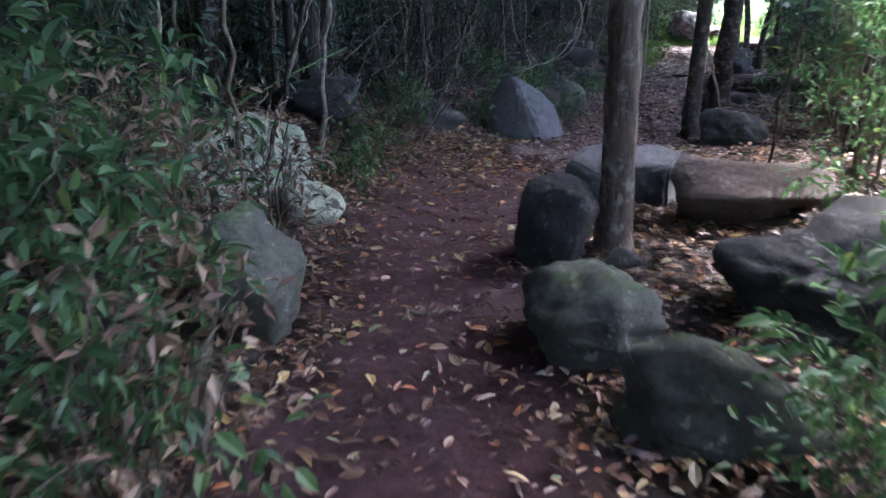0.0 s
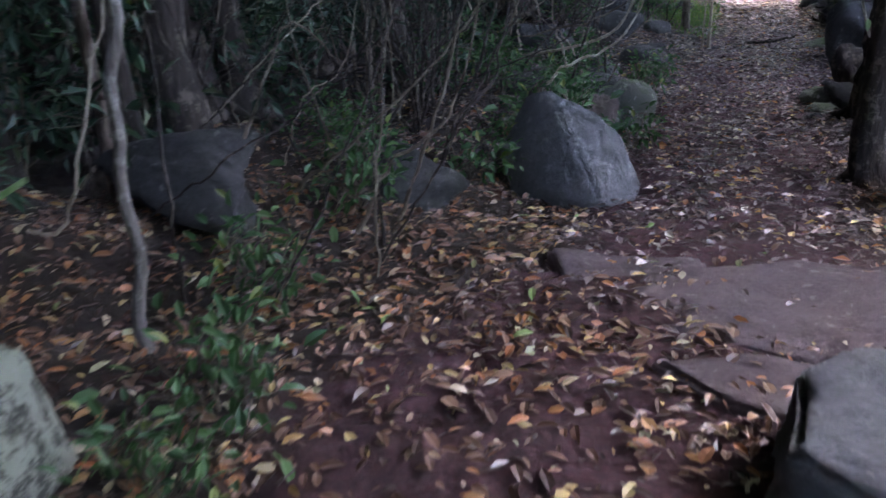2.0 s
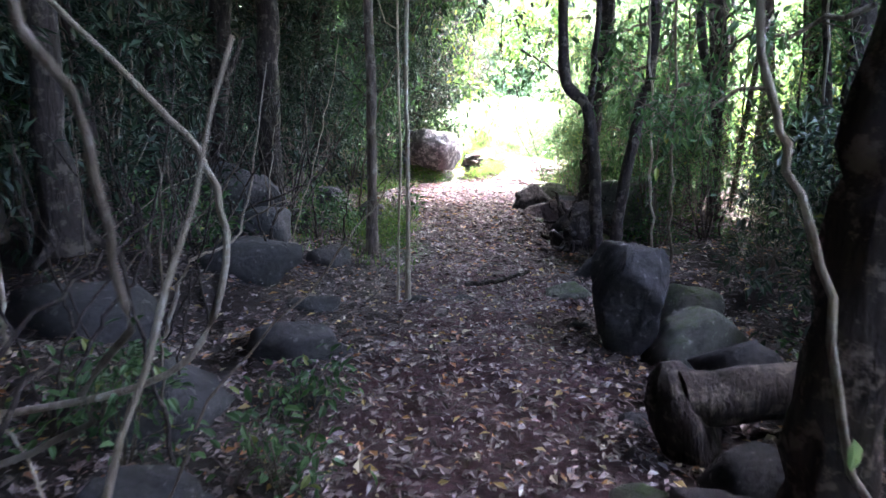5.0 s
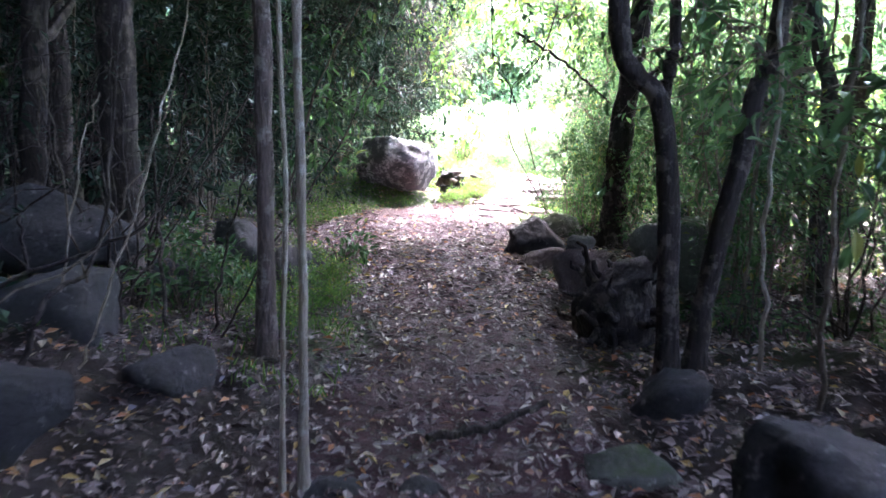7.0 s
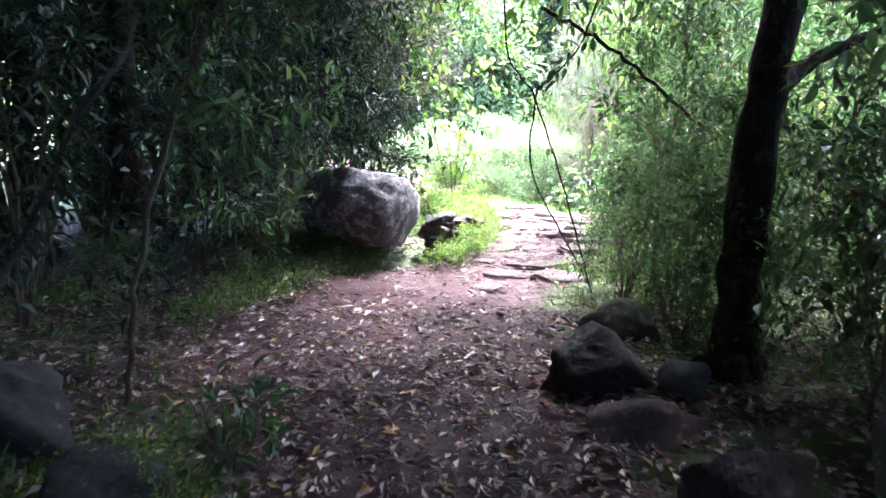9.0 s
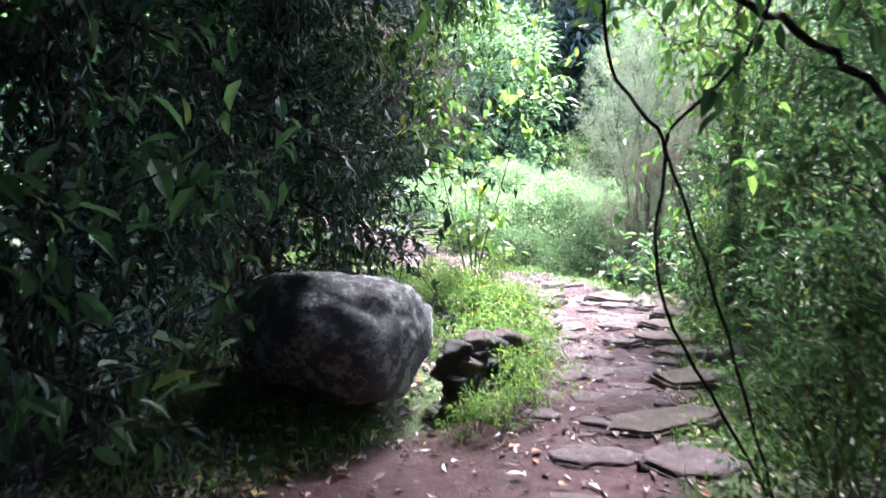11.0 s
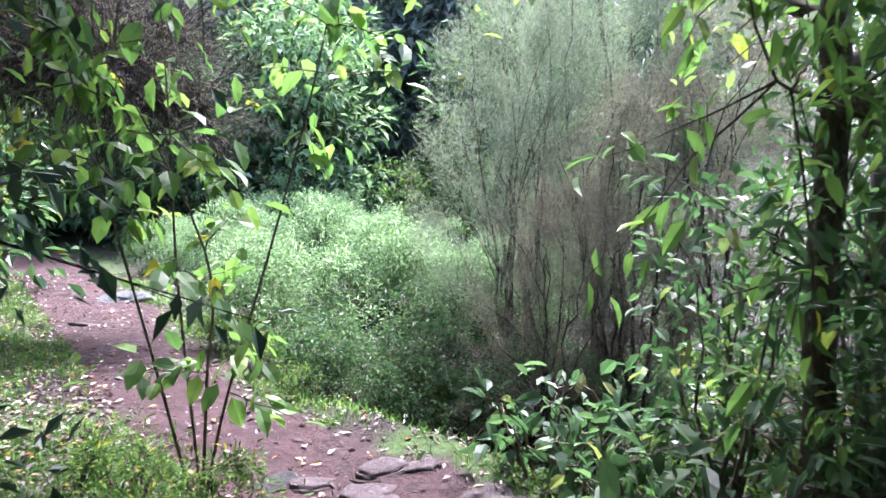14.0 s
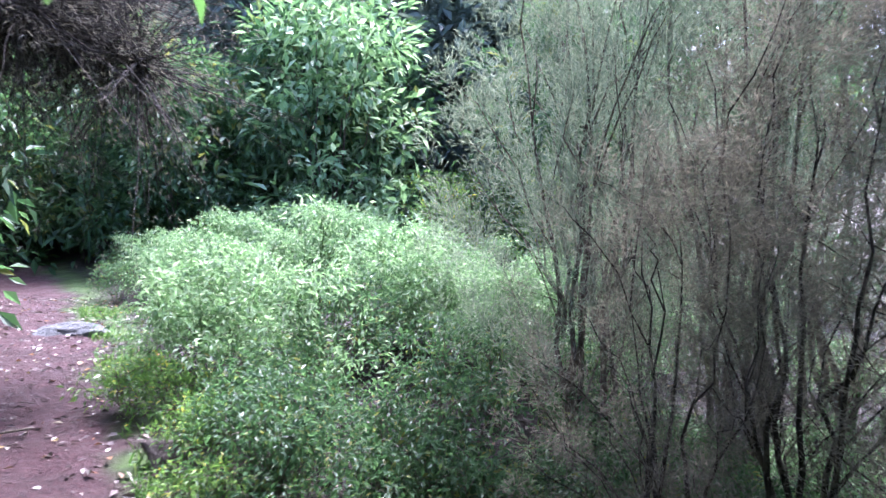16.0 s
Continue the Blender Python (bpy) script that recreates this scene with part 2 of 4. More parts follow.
    z = 0.2 - 0.17 * smooth(-5.2, -2.2, y) - 0.03 * smooth(-2, 0, y) - 0.13 * smooth(9, 14, y) - 0.05 * smooth(14, 18, y)
    off = np.maximum(d, 0)
    p = np.stack([x, y, np.zeros_like(x)], -1).reshape(-1, 3)
    rough = (fbm(p * 1.3, 4).reshape(x.shape) - 0.47)
    fine = (fbm(p * 6 + 50, 3).reshape(x.shape) - 0.44)
    z = z + rough * (0.10 + 0.5 * smooth(0, 1.5, off)) + fine * 0.06 + (fbm(p * 17 + 9, 2).reshape(x.shape) - 0.37) * 0.022
    z = z + 0.22 * smooth(0.1, 1.6, off) * np.where(side < 0, 1.0, 0.35) * (1 - smooth(7, 9, y) * 0.6)
    z = z + .16 * np.exp(-((x + .75) ** 2 / .5 + (y - 9.75) ** 2 / .5)) * smooth(0, .3, off)
    gully = smooth(0.25, 1.4, off) * np.where(side > 0, 1.0, 0.0) * smooth(11.5, 13.5, y) * (1 - smooth(15.6, 17.6, y))
    z = z - 0.75 * gully
    z = z + 0.35 * np.maximum(np.maximum(y - 30, 0), np.maximum(np.abs(x) - 9, 0)) * (1 - 0.75 * smooth(60, 200, np.hypot(x, y)))
    return z


def gz(x, y):
    return float(level(np.array([x]), np.array([y]))[0])


# ---------------------------------------------------------------- ground: one sheet
def axis(lo, hi, step, far):
    mid = np.arange(lo, hi + step / 2, step)
    grow, v = [], step
    while sum(grow) < far:
        v *= 1.22
        grow.append(v)
    g = np.cumsum(grow)
    return np.concatenate([lo - g[::-1], mid, hi + g])


GX, GY = axis(-3.2, 4.2, 0.055, 320), axis(-9.5, 22, 0.055, 340)
xx, yy = np.meshgrid(GX, GY)
zz = level(xx, yy)
idx = np.arange(xx.size).reshape(xx.shape)
quads = np.stack([idx[:-1, :-1], idx[:-1, 1:], idx[1:, 1:], idx[1:, :-1]], -1).reshape(-1, 4)
ground_mesh = raw_mesh("ground", np.stack([xx, yy, zz], -1).reshape(-1, 3), quads, SOIL)
dd, ss = track_at(xx, yy)
wob = (fbm(np.stack([xx, yy, xx * 0], -1).reshape(-1, 3) * 2.2, 4).reshape(xx.shape) - 0.47) * 0.9
soil_mask = 1 - smooth(-0.08, 0.22, dd + wob * 0.6)
green_mask = smooth(0.02, 0.3, dd + wob) * smooth(3.5, 5.5, yy + wob * 2) * smooth(0.42, 0.55, 0.47 + wob + 0.12 * smooth(8, 12, yy))
# no green in the gully: its shade is put in as dark ground colour
green_mask = green_mask * (1 - np.where(ss > 0, 1.0, 0.0) * smooth(.25, .6, dd) * smooth(12.5, 13.5, yy))
cover = np.stack([soil_mask, green_mask, 0 * dd, 0 * dd + 1], -1).astype(np.float32)
at = ground_mesh.attributes.new("cover", "FLOAT_COLOR", "POINT")
at.data.foreach_set("color", cover.ravel())
ground = tagged(new("ground", ground_mesh), "trodden reddish-brown forest soil with darker humus beside it", "ground", kind="structure")


# ---------------------------------------------------------------- leaves, tubes, rocks
def leaf_arrays(pos, out, up, length, width, fine=False, fold=0.18):
    """Folded pointed leaves: base points, directions, face normals."""
    n = len(pos)
    out = unit(out)
    sidev = unit(np.cross(out, up))
    nor = np.cross(sidev, out)
    L = np.broadcast_to(np.asarray(length, float), (n,))[:, None]
    Wd = np.broadcast_to(np.asarray(width, float), (n,))[:, None]
    if not fine:
        v = np.stack([pos, pos + out * L * 0.45 + sidev * Wd / 2 + nor * Wd * fold, pos + out * L - nor * L * 0.12, pos + out * L * 0.45 - sidev * Wd / 2 + nor * Wd * fold], 1)
        f = np.array([[0, 2, 1], [0, 3, 2]])
    else:
        a, b = out * L * 0.28, out * L * 0.68
        dr = -nor * L
        v = np.stack([pos, pos + a + sidev * Wd * .42 + nor * Wd * fold, pos + b + sidev * Wd * .36 + nor * Wd * fold + dr * .05, pos + out * L + dr * .16,
                      pos + b - sidev * Wd * .36 + nor * Wd * fold + dr * .05, pos + a - sidev * Wd * .42 + nor * Wd * fold, pos + out * L * .5 + dr * .02], 1)
        f = np.array([[0, 6, 1], [1, 6, 2], [2, 6, 3], [3, 6, 4], [4, 6, 5], [5, 6, 0]])
    k = v.shape[1]
    faces = (f[None] + (np.arange(n) * k)[:, None, None]).reshape(-1, 3)
    return v.reshape(-1, 3), faces


def tube_arrays(pts, radii, sides=6, base=0):
    pts = np.asarray(pts, float)
    n = len(pts)
    radii = np.broadcast_to(np.asarray(radii, float), (n,))
    tan = unit(np.gradient(pts, axis=0))
    ref = np.where(np.abs(tan[:, 2:3]) > 0.9, np.array([[1.0, 0, 0]]), np.array([[0, 0, 1.0]]))
    u = unit(np.cross(tan, ref))
    w = np.cross(tan, u)
    a = np.linspace(0, 2 * math.pi, sides, endpoint=False)
    ring = pts[:, None] + (u[:, None] * np.cos(a)[None, :, None] + w[:, None] * np.sin(a)[None, :, None]) * radii[:, None, None]
    v = ring.reshape(-1, 3)
    i, j = np.meshgrid(np.arange(n - 1), np.arange(sides), indexing="ij")
    q = np.stack([i * sides + j, i * sides + (j + 1) % sides, (i + 1) * sides + (j + 1) % sides, (i + 1) * sides + j], -1).reshape(-1, 4)
    return v, q + base


def curve_pts(pts, n):
    """A smooth line through a few points."""
    pts = np.asarray(pts, float)
    p = np.vstack([2 * pts[0] - pts[1], pts, 2 * pts[-1] - pts[-2]])
    out = []
    for t in np.linspace(0, len(pts) - 1.0001, n):
        i = int(t)
        f = t - i
        a, b, c, d = p[i:i + 4]
        out.append(0.5 * (2 * b + (c - a) * f + (2 * a - 5 * b + 4 * c - d) * f * f + (3 * b - a - 3 * c + d) * f ** 3))
    return np.array(out)


def tubes_mesh(name, lines, mat, sides=5):
    """Several tubes of one part: lines of (points, radii)."""
    vs, qs, base = [], [], 0
    for pts, radii in lines:
        v, q = tube_arrays(pts, radii, sides, base)
        vs.append(v), qs.append(q)
        base += len(v)
    return raw_mesh(name, np.vstack(vs), np.vstack(qs), mat)


def leaves_mesh(name, pos, out, up, length, width, mat, fine=False, fold=0.18):
    v, f = leaf_arrays(pos, out, up, length, width, fine, fold)
    return raw_mesh(name, v, f, mat, False)


def wander(start, end, n, amount, seed):
    r = np.random.default_rng(seed)
    start, end = np.asarray(start, float), np.asarray(end, float)
    k = np.linspace(0, 1, n)[:, None]
    drift = np.cumsum(r.normal(0, 1, (n, 3)), 0)
    drift -= drift[0] + (drift[-1] - drift[0]) * k
    return start + (end - start) * k + drift * amount


def rock_mesh(name, size, mat, seed, planes=16, round_=0.04, rough=0.12, level_=4, flat=0.0):
    bm = bmesh.new()
    bmesh.ops.create_icosphere(bm, subdivisions=level_, radius=1)
    v = np.array([x.co for x in bm.verts])
    f = np.array([[q.index for q in p.verts] for p in bm.faces])
    bm.free()
    r = np.random.default_rng(seed)
    nrm = unit(r.normal(0, 1, (planes, 3)))
    h = r.uniform(0.4, 0.72, planes)
    d = v @ nrm.T
    cut = np.where(d > 0.05, h / np.maximum(d, 0.05), 9)
    rad = np.minimum(cut.min(1), 1.0)
    rad = rad * (1 - round_) + round_ * 0.6
    p = v * rad[:, None]
    p = p * (1 + (fbm(v * 1.6 + seed * 3.1, 4) - 0.47)[:, None] * rough * 3)
    p += v * ((fbm(v * 7 + seed, 3) - 0.44) * rough * 0.7)[:, None]
    p += v * (np.abs(fbm(v * 2.7 + seed * 1.7, 4) - 0.47) * -rough * 1.6)[:, None]
    if round_ < 0.4:
        p[:, :2] /= np.maximum(np.sqrt(1 - (0.88 * np.minimum(v[:, 2:3], 0)) ** 2), 0.5)
    if flat:
        top = p[:, 2].max() * flat
        p[:, 2] = np.minimum(p[:, 2], top + (fbm(p * 3 + seed, 3) - 0.44) * 0.12)
    lo, hi = p.min(0), p.max(0)
    p = (p - (lo + hi) / 2) / (hi - lo) * np.array(size)
    return raw_mesh(name, p, f, mat)


def hewn_mesh(name, corners, mat, seed, rough=.022):
    """A split block: the hull of a few corners, worn at its edges."""
    bm = bmesh.new()
    for c in corners:
        bm.verts.new(c)
    hull = bmesh.ops.convex_hull(bm, input=bm.verts)
    bmesh.ops.delete(bm, geom=[g for g in hull["geom_interior"] if isinstance(g, bmesh.types.BMVert)], context="VERTS")
    bmesh.ops.dissolve_limit(bm, angle_limit=.12, verts=bm.verts, edges=bm.edges)
    bmesh.ops.bevel(bm, geom=bm.edges[:], offset=.018, segments=2, affect="EDGES")
    bmesh.ops.triangulate(bm, faces=bm.faces)
    for k in range(4):
        bmesh.ops.subdivide_edges(bm, edges=[e for e in bm.edges if e.calc_length() > .05], cuts=1)
        bmesh.ops.triangulate(bm, faces=bm.faces)
    bm.normal_update()
    n = np.array([v.normal for v in bm.verts])
    p = np.array([v.co for v in bm.verts])
    p = p + n * ((fbm(p * 5 + seed, 4) - .47) * rough * 3 + (fbm(p * 18 + seed, 3) - .44) * rough)[:, None]
    f = np.array([[v.index for v in q.verts] for q in bm.faces])
    bm.free()
    return raw_mesh(name, p, f, mat)


def slab_stone(name, label, x, y, w, mat, seed, group, proud):
    """A flat broken slab let into the ground, standing proud of it."""
    r = np.random.default_rng(seed)
    sides = int(r.integers(5, 8))
    a = (np.arange(sides) + r.uniform(-.3, .3, sides)) * 2 * math.pi / sides
    q = w * .5 * r.uniform(.75, 1.15, sides)
    ring = [(q[m] * math.cos(a[m]) * 1.2, q[m] * math.sin(a[m]) * .85) for m in range(sides)]
    tx, ty = r.uniform(-.07, .07, 2)
    corners = [(u, v, u * tx + v * ty + r.uniform(-.01, .01)) for u, v in ring] + [(u * 1.08, v * 1.08, -.1 - proud) for u, v in ring]
    o = new(name, hewn_mesh(name, corners, mat, seed, .016))
    o.matrix_world = pose(x, y, gz(x, y) + proud, 0, 0, r.uniform(-30, 30))
    return tagged(o, label, "rock", group)


def rock(name, label, x, y, size, mat, seed, turn=(0, 0, 0), sink=0.12, group="", planes=16, round_=0.05, rough=0.13, level_=4, lift=None, flat=0.0):
    me = rock_mesh(name, size, mat, seed, planes, round_, rough, level_, flat)
    ob = new(name, me)
    rot = Euler([radians(a) for a in turn]).to_matrix()
    lowest = min((rot @ v.co).z for v in me.vertices)
    z = gz(x, y) - lowest - sink if lift is None else lift - lowest
    ob.matrix_world = Matrix.Translation((x, y, z)) @ rot.to_4x4()
    return tagged(ob, label, "rock", group)


def shrub_meshes(seed, rad, height, twigs, per, leaf, mat, stem=TWIG, fine=False, low=0.06, bare=0.12, droop=0.25, wratio=0.42, thin=1, rise=.35, mains_n=6):
    """Stems rising from one foot, twigs off them, leaves along the twigs; local, foot at 0."""
    r = np.random.default_rng(seed)
    lines, pos, out, mains = [], [], [], []
    for i in range(mains_n):
        a = i * 2.4 + r.uniform(0, 1)
        top = np.array([math.cos(a) * rad * r.uniform(.15, .6), math.sin(a) * rad * r.uniform(.15, .6), height * r.uniform(.6, .95)])
        m = wander((top[0] * .1, top[1] * .1, -.06), top, 12, .012 * height, seed * 31 + i)
        mains.append(m)
        lines.append((m, np.linspace(.006 + .006 * height, .003, 12)))
    for i in range(twigs):
        a, q = r.uniform(0, 2 * math.pi), math.sqrt(r.uniform(0, 1))
        zt = height * (low + (1 - low) * r.uniform(0, 1) ** 0.8)
        k = math.sqrt(max(0.08, 1 - (zt / height * 0.95) ** 2.4))
        end = np.array([math.cos(a) * rad * q * k, math.sin(a) * rad * q * k, zt])
        cand = np.array([m[np.argmin(np.abs(m[:, 2] - max(.02, zt - rise * rad * q))), :] for m in mains])
        foot = cand[np.argmin(np.linalg.norm(cand - end, axis=1))]
        mid = (foot + end) / 2 + np.array([0, 0, .08 * rad])
        pts = curve_pts([foot, mid, end, end + unit(end - mid) * 0.1 * rad - np.array([0, 0, droop * 0.1 * rad])], 8)
        pts[1:] += r.normal(0, 0.012 * (1 + rad), (7, 3))
        if i % thin == 0:
            lines.append((pts, np.linspace(0.0035 + 0.001 * height, 0.0015, 8)))
        ks = r.uniform(bare, 1.0, per) ** 0.7
        ii = np.clip(ks * 7, 0, 6.999)
        lo = ii.astype(int)
        p = pts[lo] + (pts[lo + 1] - pts[lo]) * (ii - lo)[:, None]
        spread = r.normal(0, leaf * 0.9, (per, 3))
        pos.append(p + spread * 0.8)
        d = unit(pts[lo + 1] - pts[lo]) * 0.5 + unit(spread) + np.array([0, 0, -droop])
        out.append(d)
    pos, out = np.vstack(pos), np.vstack(out)
    n = len(pos)
    up = np.array([0, 0, 1.0]) + r.normal(0, 0.45, (n, 3))
    L = leaf * r.uniform(0.6, 1.25, n)
    return (tubes_mesh("stalk", lines, stem, 3), leaves_mesh("foliage", pos, out, up, L, L * wratio, mat, fine))


KINDS = {}


def shrub(name, label, x, y, key, turn=0.0, size=1.0, z=None, group="", tilt=(0, 0), category="shrub"):
    stems, leaves = KINDS[key]
    e = new(name)
    e.matrix_world = Matrix.Translation((x, y, gz(x, y) if z is None else z)) @ pose(0, 0, 0, tilt[0], tilt[1], turn) @ Matrix.Scale(size, 4)
    piece("stalk", stems, e)["kind"] = "stuff"
    piece("foliage", leaves, e)["kind"] = "stuff"
    return tagged(e, label, category, group)


def tree(name, label, pts, r0, r1, bark, seed, crown=None, limbs=4, sides=12, group="", twist=0.02, knob=0.12):
    """A tapered trunk along a line, limbs, and a crown of (centre, radii, count, leaf, material)."""
    e = new(name)
    pts = np.asarray(pts, float)
    base = pts[0].copy()
    e.location = base
    line = curve_pts(pts - base, 26)
    r = np.random.default_rng(seed)
    line[1:] += r.normal(0, twist * r0 * 4, (25, 3)) * np.array([1, 1, 0.2])
    k = np.linspace(0, 1, 26)
    radii = r0 + (r1 - r0) * k + r0 * 0.7 * np.exp(-k * 26 * 0.9)
    v, q = tube_arrays(line, radii, sides)
    c = np.repeat(line, sides, 0)
    v = c + (v - c) * (1 + (fbm(v * np.array([14, 14, 5]) + seed, 3) - 0.44)[:, None] * knob * 4)
    piece("trunk", raw_mesh("trunk", v, q, bark), e)
    if r0 >= .04:
        for i in range(4):
            a = i * 1.57 + r.uniform(-.4, .4)
            d = np.array([math.cos(a), math.sin(a), 0])
            w = wander(d * r0 * .6 + np.array([0, 0, r0 * 1.6]), d * r0 * 3.4 + np.array([0, 0, -.04]), 7, .008, seed * 17 + i)
            piece("root", tubes_mesh("root", [(w, np.linspace(r0 * .5, r0 * .15, 7))], bark, 7), e)
    if limbs:
        for i in range(limbs):
            s = line[int(r.uniform(9, 24))]
            a = r.uniform(0, 2 * math.pi)
            ln = r.uniform(0.5, 1.2) * 1.1
            en = s + np.array([math.cos(a) * ln, math.sin(a) * ln, r.uniform(0.2, 0.9)])
            w = wander(s, en, 9, 0.03, seed * 13 + i)
            piece("limb", tubes_mesh("limb", [(w, np.linspace(r1 * 0.75, 0.006, 9))], bark, 6), e)
    if crown:
        cc, cr, n, leaf, mat = crown
        clumps = unit(r.normal(0, 1, (max(6, n // 60), 3))) * r.uniform(0.35, 1, (max(6, n // 60), 1)) ** 0.5
        p = clumps[r.integers(0, len(clumps), n)] * np.array(cr) + r.normal(0, 0.16, (n, 3)) * np.mean(cr)
        p = p + np.array(cc) - base
        o = r.normal(0, 1, (n, 3)) + np.array([0, 0, -0.5])
        L = leaf * r.uniform(0.6, 1.3, n)
        piece("crown", leaves_mesh("crown", p, o, np.array([0, 0, 1.0]) + r.normal(0, 0.5, (n, 3)), L, L * 0.45, mat), e)
    return tagged(e, label, "tree", group)


def strand(name, label, pts, r0, r1, mat, seed, n=24, jitter=0.01, category="vine", group="", sides=6):
    line = curve_pts(pts, n)
    line[1:-1] += np.random.default_rng(seed).normal(0, jitter, (n - 2, 3))
    base = line[0].copy()
    ob = new(name, tubes_mesh(name, [(line - base, np.linspace(r0, r1, n))], mat, sides))
    ob.location = base
    return tagged(ob, label, category, group)

# ---------------------------------------------------------------- first stretch: rocks beside the track
rock("mossy_rock", "rounded grey-green rock with moss, beside the track", 1.03, -7.27, (.56, .56, .46), ROCK_MOSS, 3, (0, 0, 30), rough=.2)
rock("mossy_rock", "blocky grey-green rock with pale lichen spots", 1.5, -7.68, (.68, .52, .46), ROCK_MOSS, 11, (0, 14, 25), rough=.19)
rock("boulder", "large dark boulder with a hollow, among rocks", 1.95, -6.75, (1.2, .9, .5), ROCK_DARK, 5, (0, 0, 20), rough=.24, flat=.75)
rock("rock", "dark squared upright rock at the foot of a tree", .65, -6.46, (.44, .42, .56), ROCK_DARK, 29, (0, 5, 30), round_=.0, rough=.17, flat=.65)
block = tagged(new("rock", hewn_mesh("rock", [(-.36, -.22, 0), (.36, -.28, 0), (.4, .26, 0), (-.3, .28, 0), (-.30, -.18, .30), (-.05, -.30, .24), (.33, -.24, .33), (.36, .2, .34), (-.12, .27, .33), (-.28, .1, .33)], ROCK_GREY, 8, .03)), "squared grey rock with a flat top, on the track edge", "rock")
block.location = (.68, -5.1, gz(.66, -5.12) - .07)
rock("rock", "long low brown-grey slab lying under twigs", 1.45, -5.35, (1.0, .55, .4), ROCK_WARM, 33, (0, 6, 20))
rock("stone", "small smooth dark stone between rocks", 1.02, -6.72, (.17, .12, .08), ROCK_DARK, 14, sink=.02, level_=3, lift=gz(1.02, -6.72) + .1)
rock("stone", "small brown stone wedged between rocks", 1.22, -6.55, (.2, .18, .2), ROCK_WARM, 15, level_=3)
rock("mossy_rock", "dark leaning slab with green moss along its edge", -.2, -7.75, (.5, .36, .58), ROCK_MOSS, 40, (0, 28, -20))
block = tagged(new("lichen_rock", hewn_mesh("lichen_rock", [(-.42, -.3, 0), (.10, -.36, 0), (.30, .0, .05), (.2, .35, 0), (-.45, .3, 0), (-.42, -.22, .36), (-.12, -.3, .2), (.36, .06, .26), (.14, .32, .36), (-.25, .25, .45), (-.45, .15, .42)], ROCK_LICHEN, 18, .02)), "tilted block crusted with pale green lichen", "rock")
block.location = (-1.45, -5.95, gz(-1.45, -5.95) - .05)
rock("lichen_rock", "low greenish rock spotted with lichen", -.82, -6.32, (.5, .4, .26), ROCK_LICHEN, 23, (0, 12, -15), round_=.1)
rock("lichen_rock", "small grey rock with white lichen under stems", -1.35, -6.6, (.34, .26, .36), ROCK_LICHEN, 27, (0, 0, 40))
slab_corners = [(.40, -.06, .0), (.27, -.26, .0), (-.30, -.10, .0), (-.38, .10, .0), (.0, -.20, .05), (.36, .3, .0), (-.35, .5, .0), (-.43, .05, .22), (-.26, .08, .57), (-.13, .04, .6), (.13, .10, .47), (.22, .3, .3), (-.2, .5, .32)]
wedge = tagged(new("slanted_boulder", hewn_mesh("slanted_boulder", slab_corners, ROCK_GREY, 51)), "grey smooth slab-sided boulder leaning over the track", "rock")
wedge.location = (-.71, -2.7, gz(-.69, -2.7))
rock("rock", "dark rock behind the leaning slab", -.85, -2.25, (.5, .45, .5), ROCK_DARK, 52)
rock("rock", "dark rock in the shade under branches", -1.35, -3.4, (.6, .45, .36), ROCK_DARK, 53)
rock("rock", "low dark rock half buried in fallen leaves", -2.1, -4.2, (.9, .5, .45), ROCK_DARK, 54)
rock("rock", "small greyish rock at the leaf edge", -.42, -3.35, (.3, .22, .12), ROCK_PATH, 55, level_=3)
rock("rock", "dark rock among brown leaves by a tree", 1.2, -2.35, (.7, .55, .46), ROCK_DARK, 57, (0, 0, 35))
rock("mossy_rock", "grey-green rock beside the path", -.68, -1.1, (.42, .4, .5), ROCK_MOSS, 58, (0, 0, 10))
rock("rock", "brownish rock beside a greener one", -.86, -1.45, (.4, .3, .4), ROCK_WARM, 59)
for k, (x, y, w, d) in enumerate([(-.2, -3.85, .62, .55), (.4, -4.0, 1.05, .9), (.35, -4.65, .55, .4), (.85, -4.35, .5, .5)]):
    slab_stone("flagstone", "worn purplish flat stone set in the path", x, y, (w + d) * .55, ROCK_PATH, 60 + k, "flat stones in the path", .015)

# second stretch
rock("mossy_rock", "tall dark green rock on the path edge", .92, 1.95, (.5, .6, .74), ROCK_DARK, 74, (0, 0, 20), round_=.1, flat=.7)
for k, (x, y, s) in enumerate([(.62, -.3, .24), (.8, -.42, .2), (1.05, .2, .4), (.7, -.05, .36), (.9, -.2, .42), (.55, -.5, .2), (1.25, 1.7, .55), (1.1, .95, .4), (.75, .85, .22), (.72, 2.9, .3), (1.0, 3.45, .36), (.7, 2.2, .22), (1.45, 2.5, .45), (1.4, 1.2, .5)]):
    rock("rock", "dark weathered rock on the leaf-strewn edge", x, y, (s * 1.2, s, s * .75), ROCK_DARK if k % 3 else ROCK_MOSS, 80 + k, (0, 0, 40 * k), group="rocks edging the path", level_=3)
for k, (x, y, s) in enumerate([(-.28, 2.75, .24), (-.95, 1.5, .4), (-1.3, .6, .5), (-1.05, -.3, .4), (-1.5, 2.6, .55), (-1.1, 3.4, .4), (-1.75, 3.7, .6), (-1.05, 2.4, .3), (-2.2, 4.6, .8), (-1.6, 5.0, .4), (-.85, .9, .3), (-2.1, 1.4, .7), (-1.5, -.9, .45), (-.02, 2.75, .22)]):
    rock("rock", "dark stone on the rubble bank under trees", x, y, (s * 1.25, s, s * .7), ROCK_DARK, 100 + k, (0, 0, 50 * k), group="rubble on the bank", level_=3)
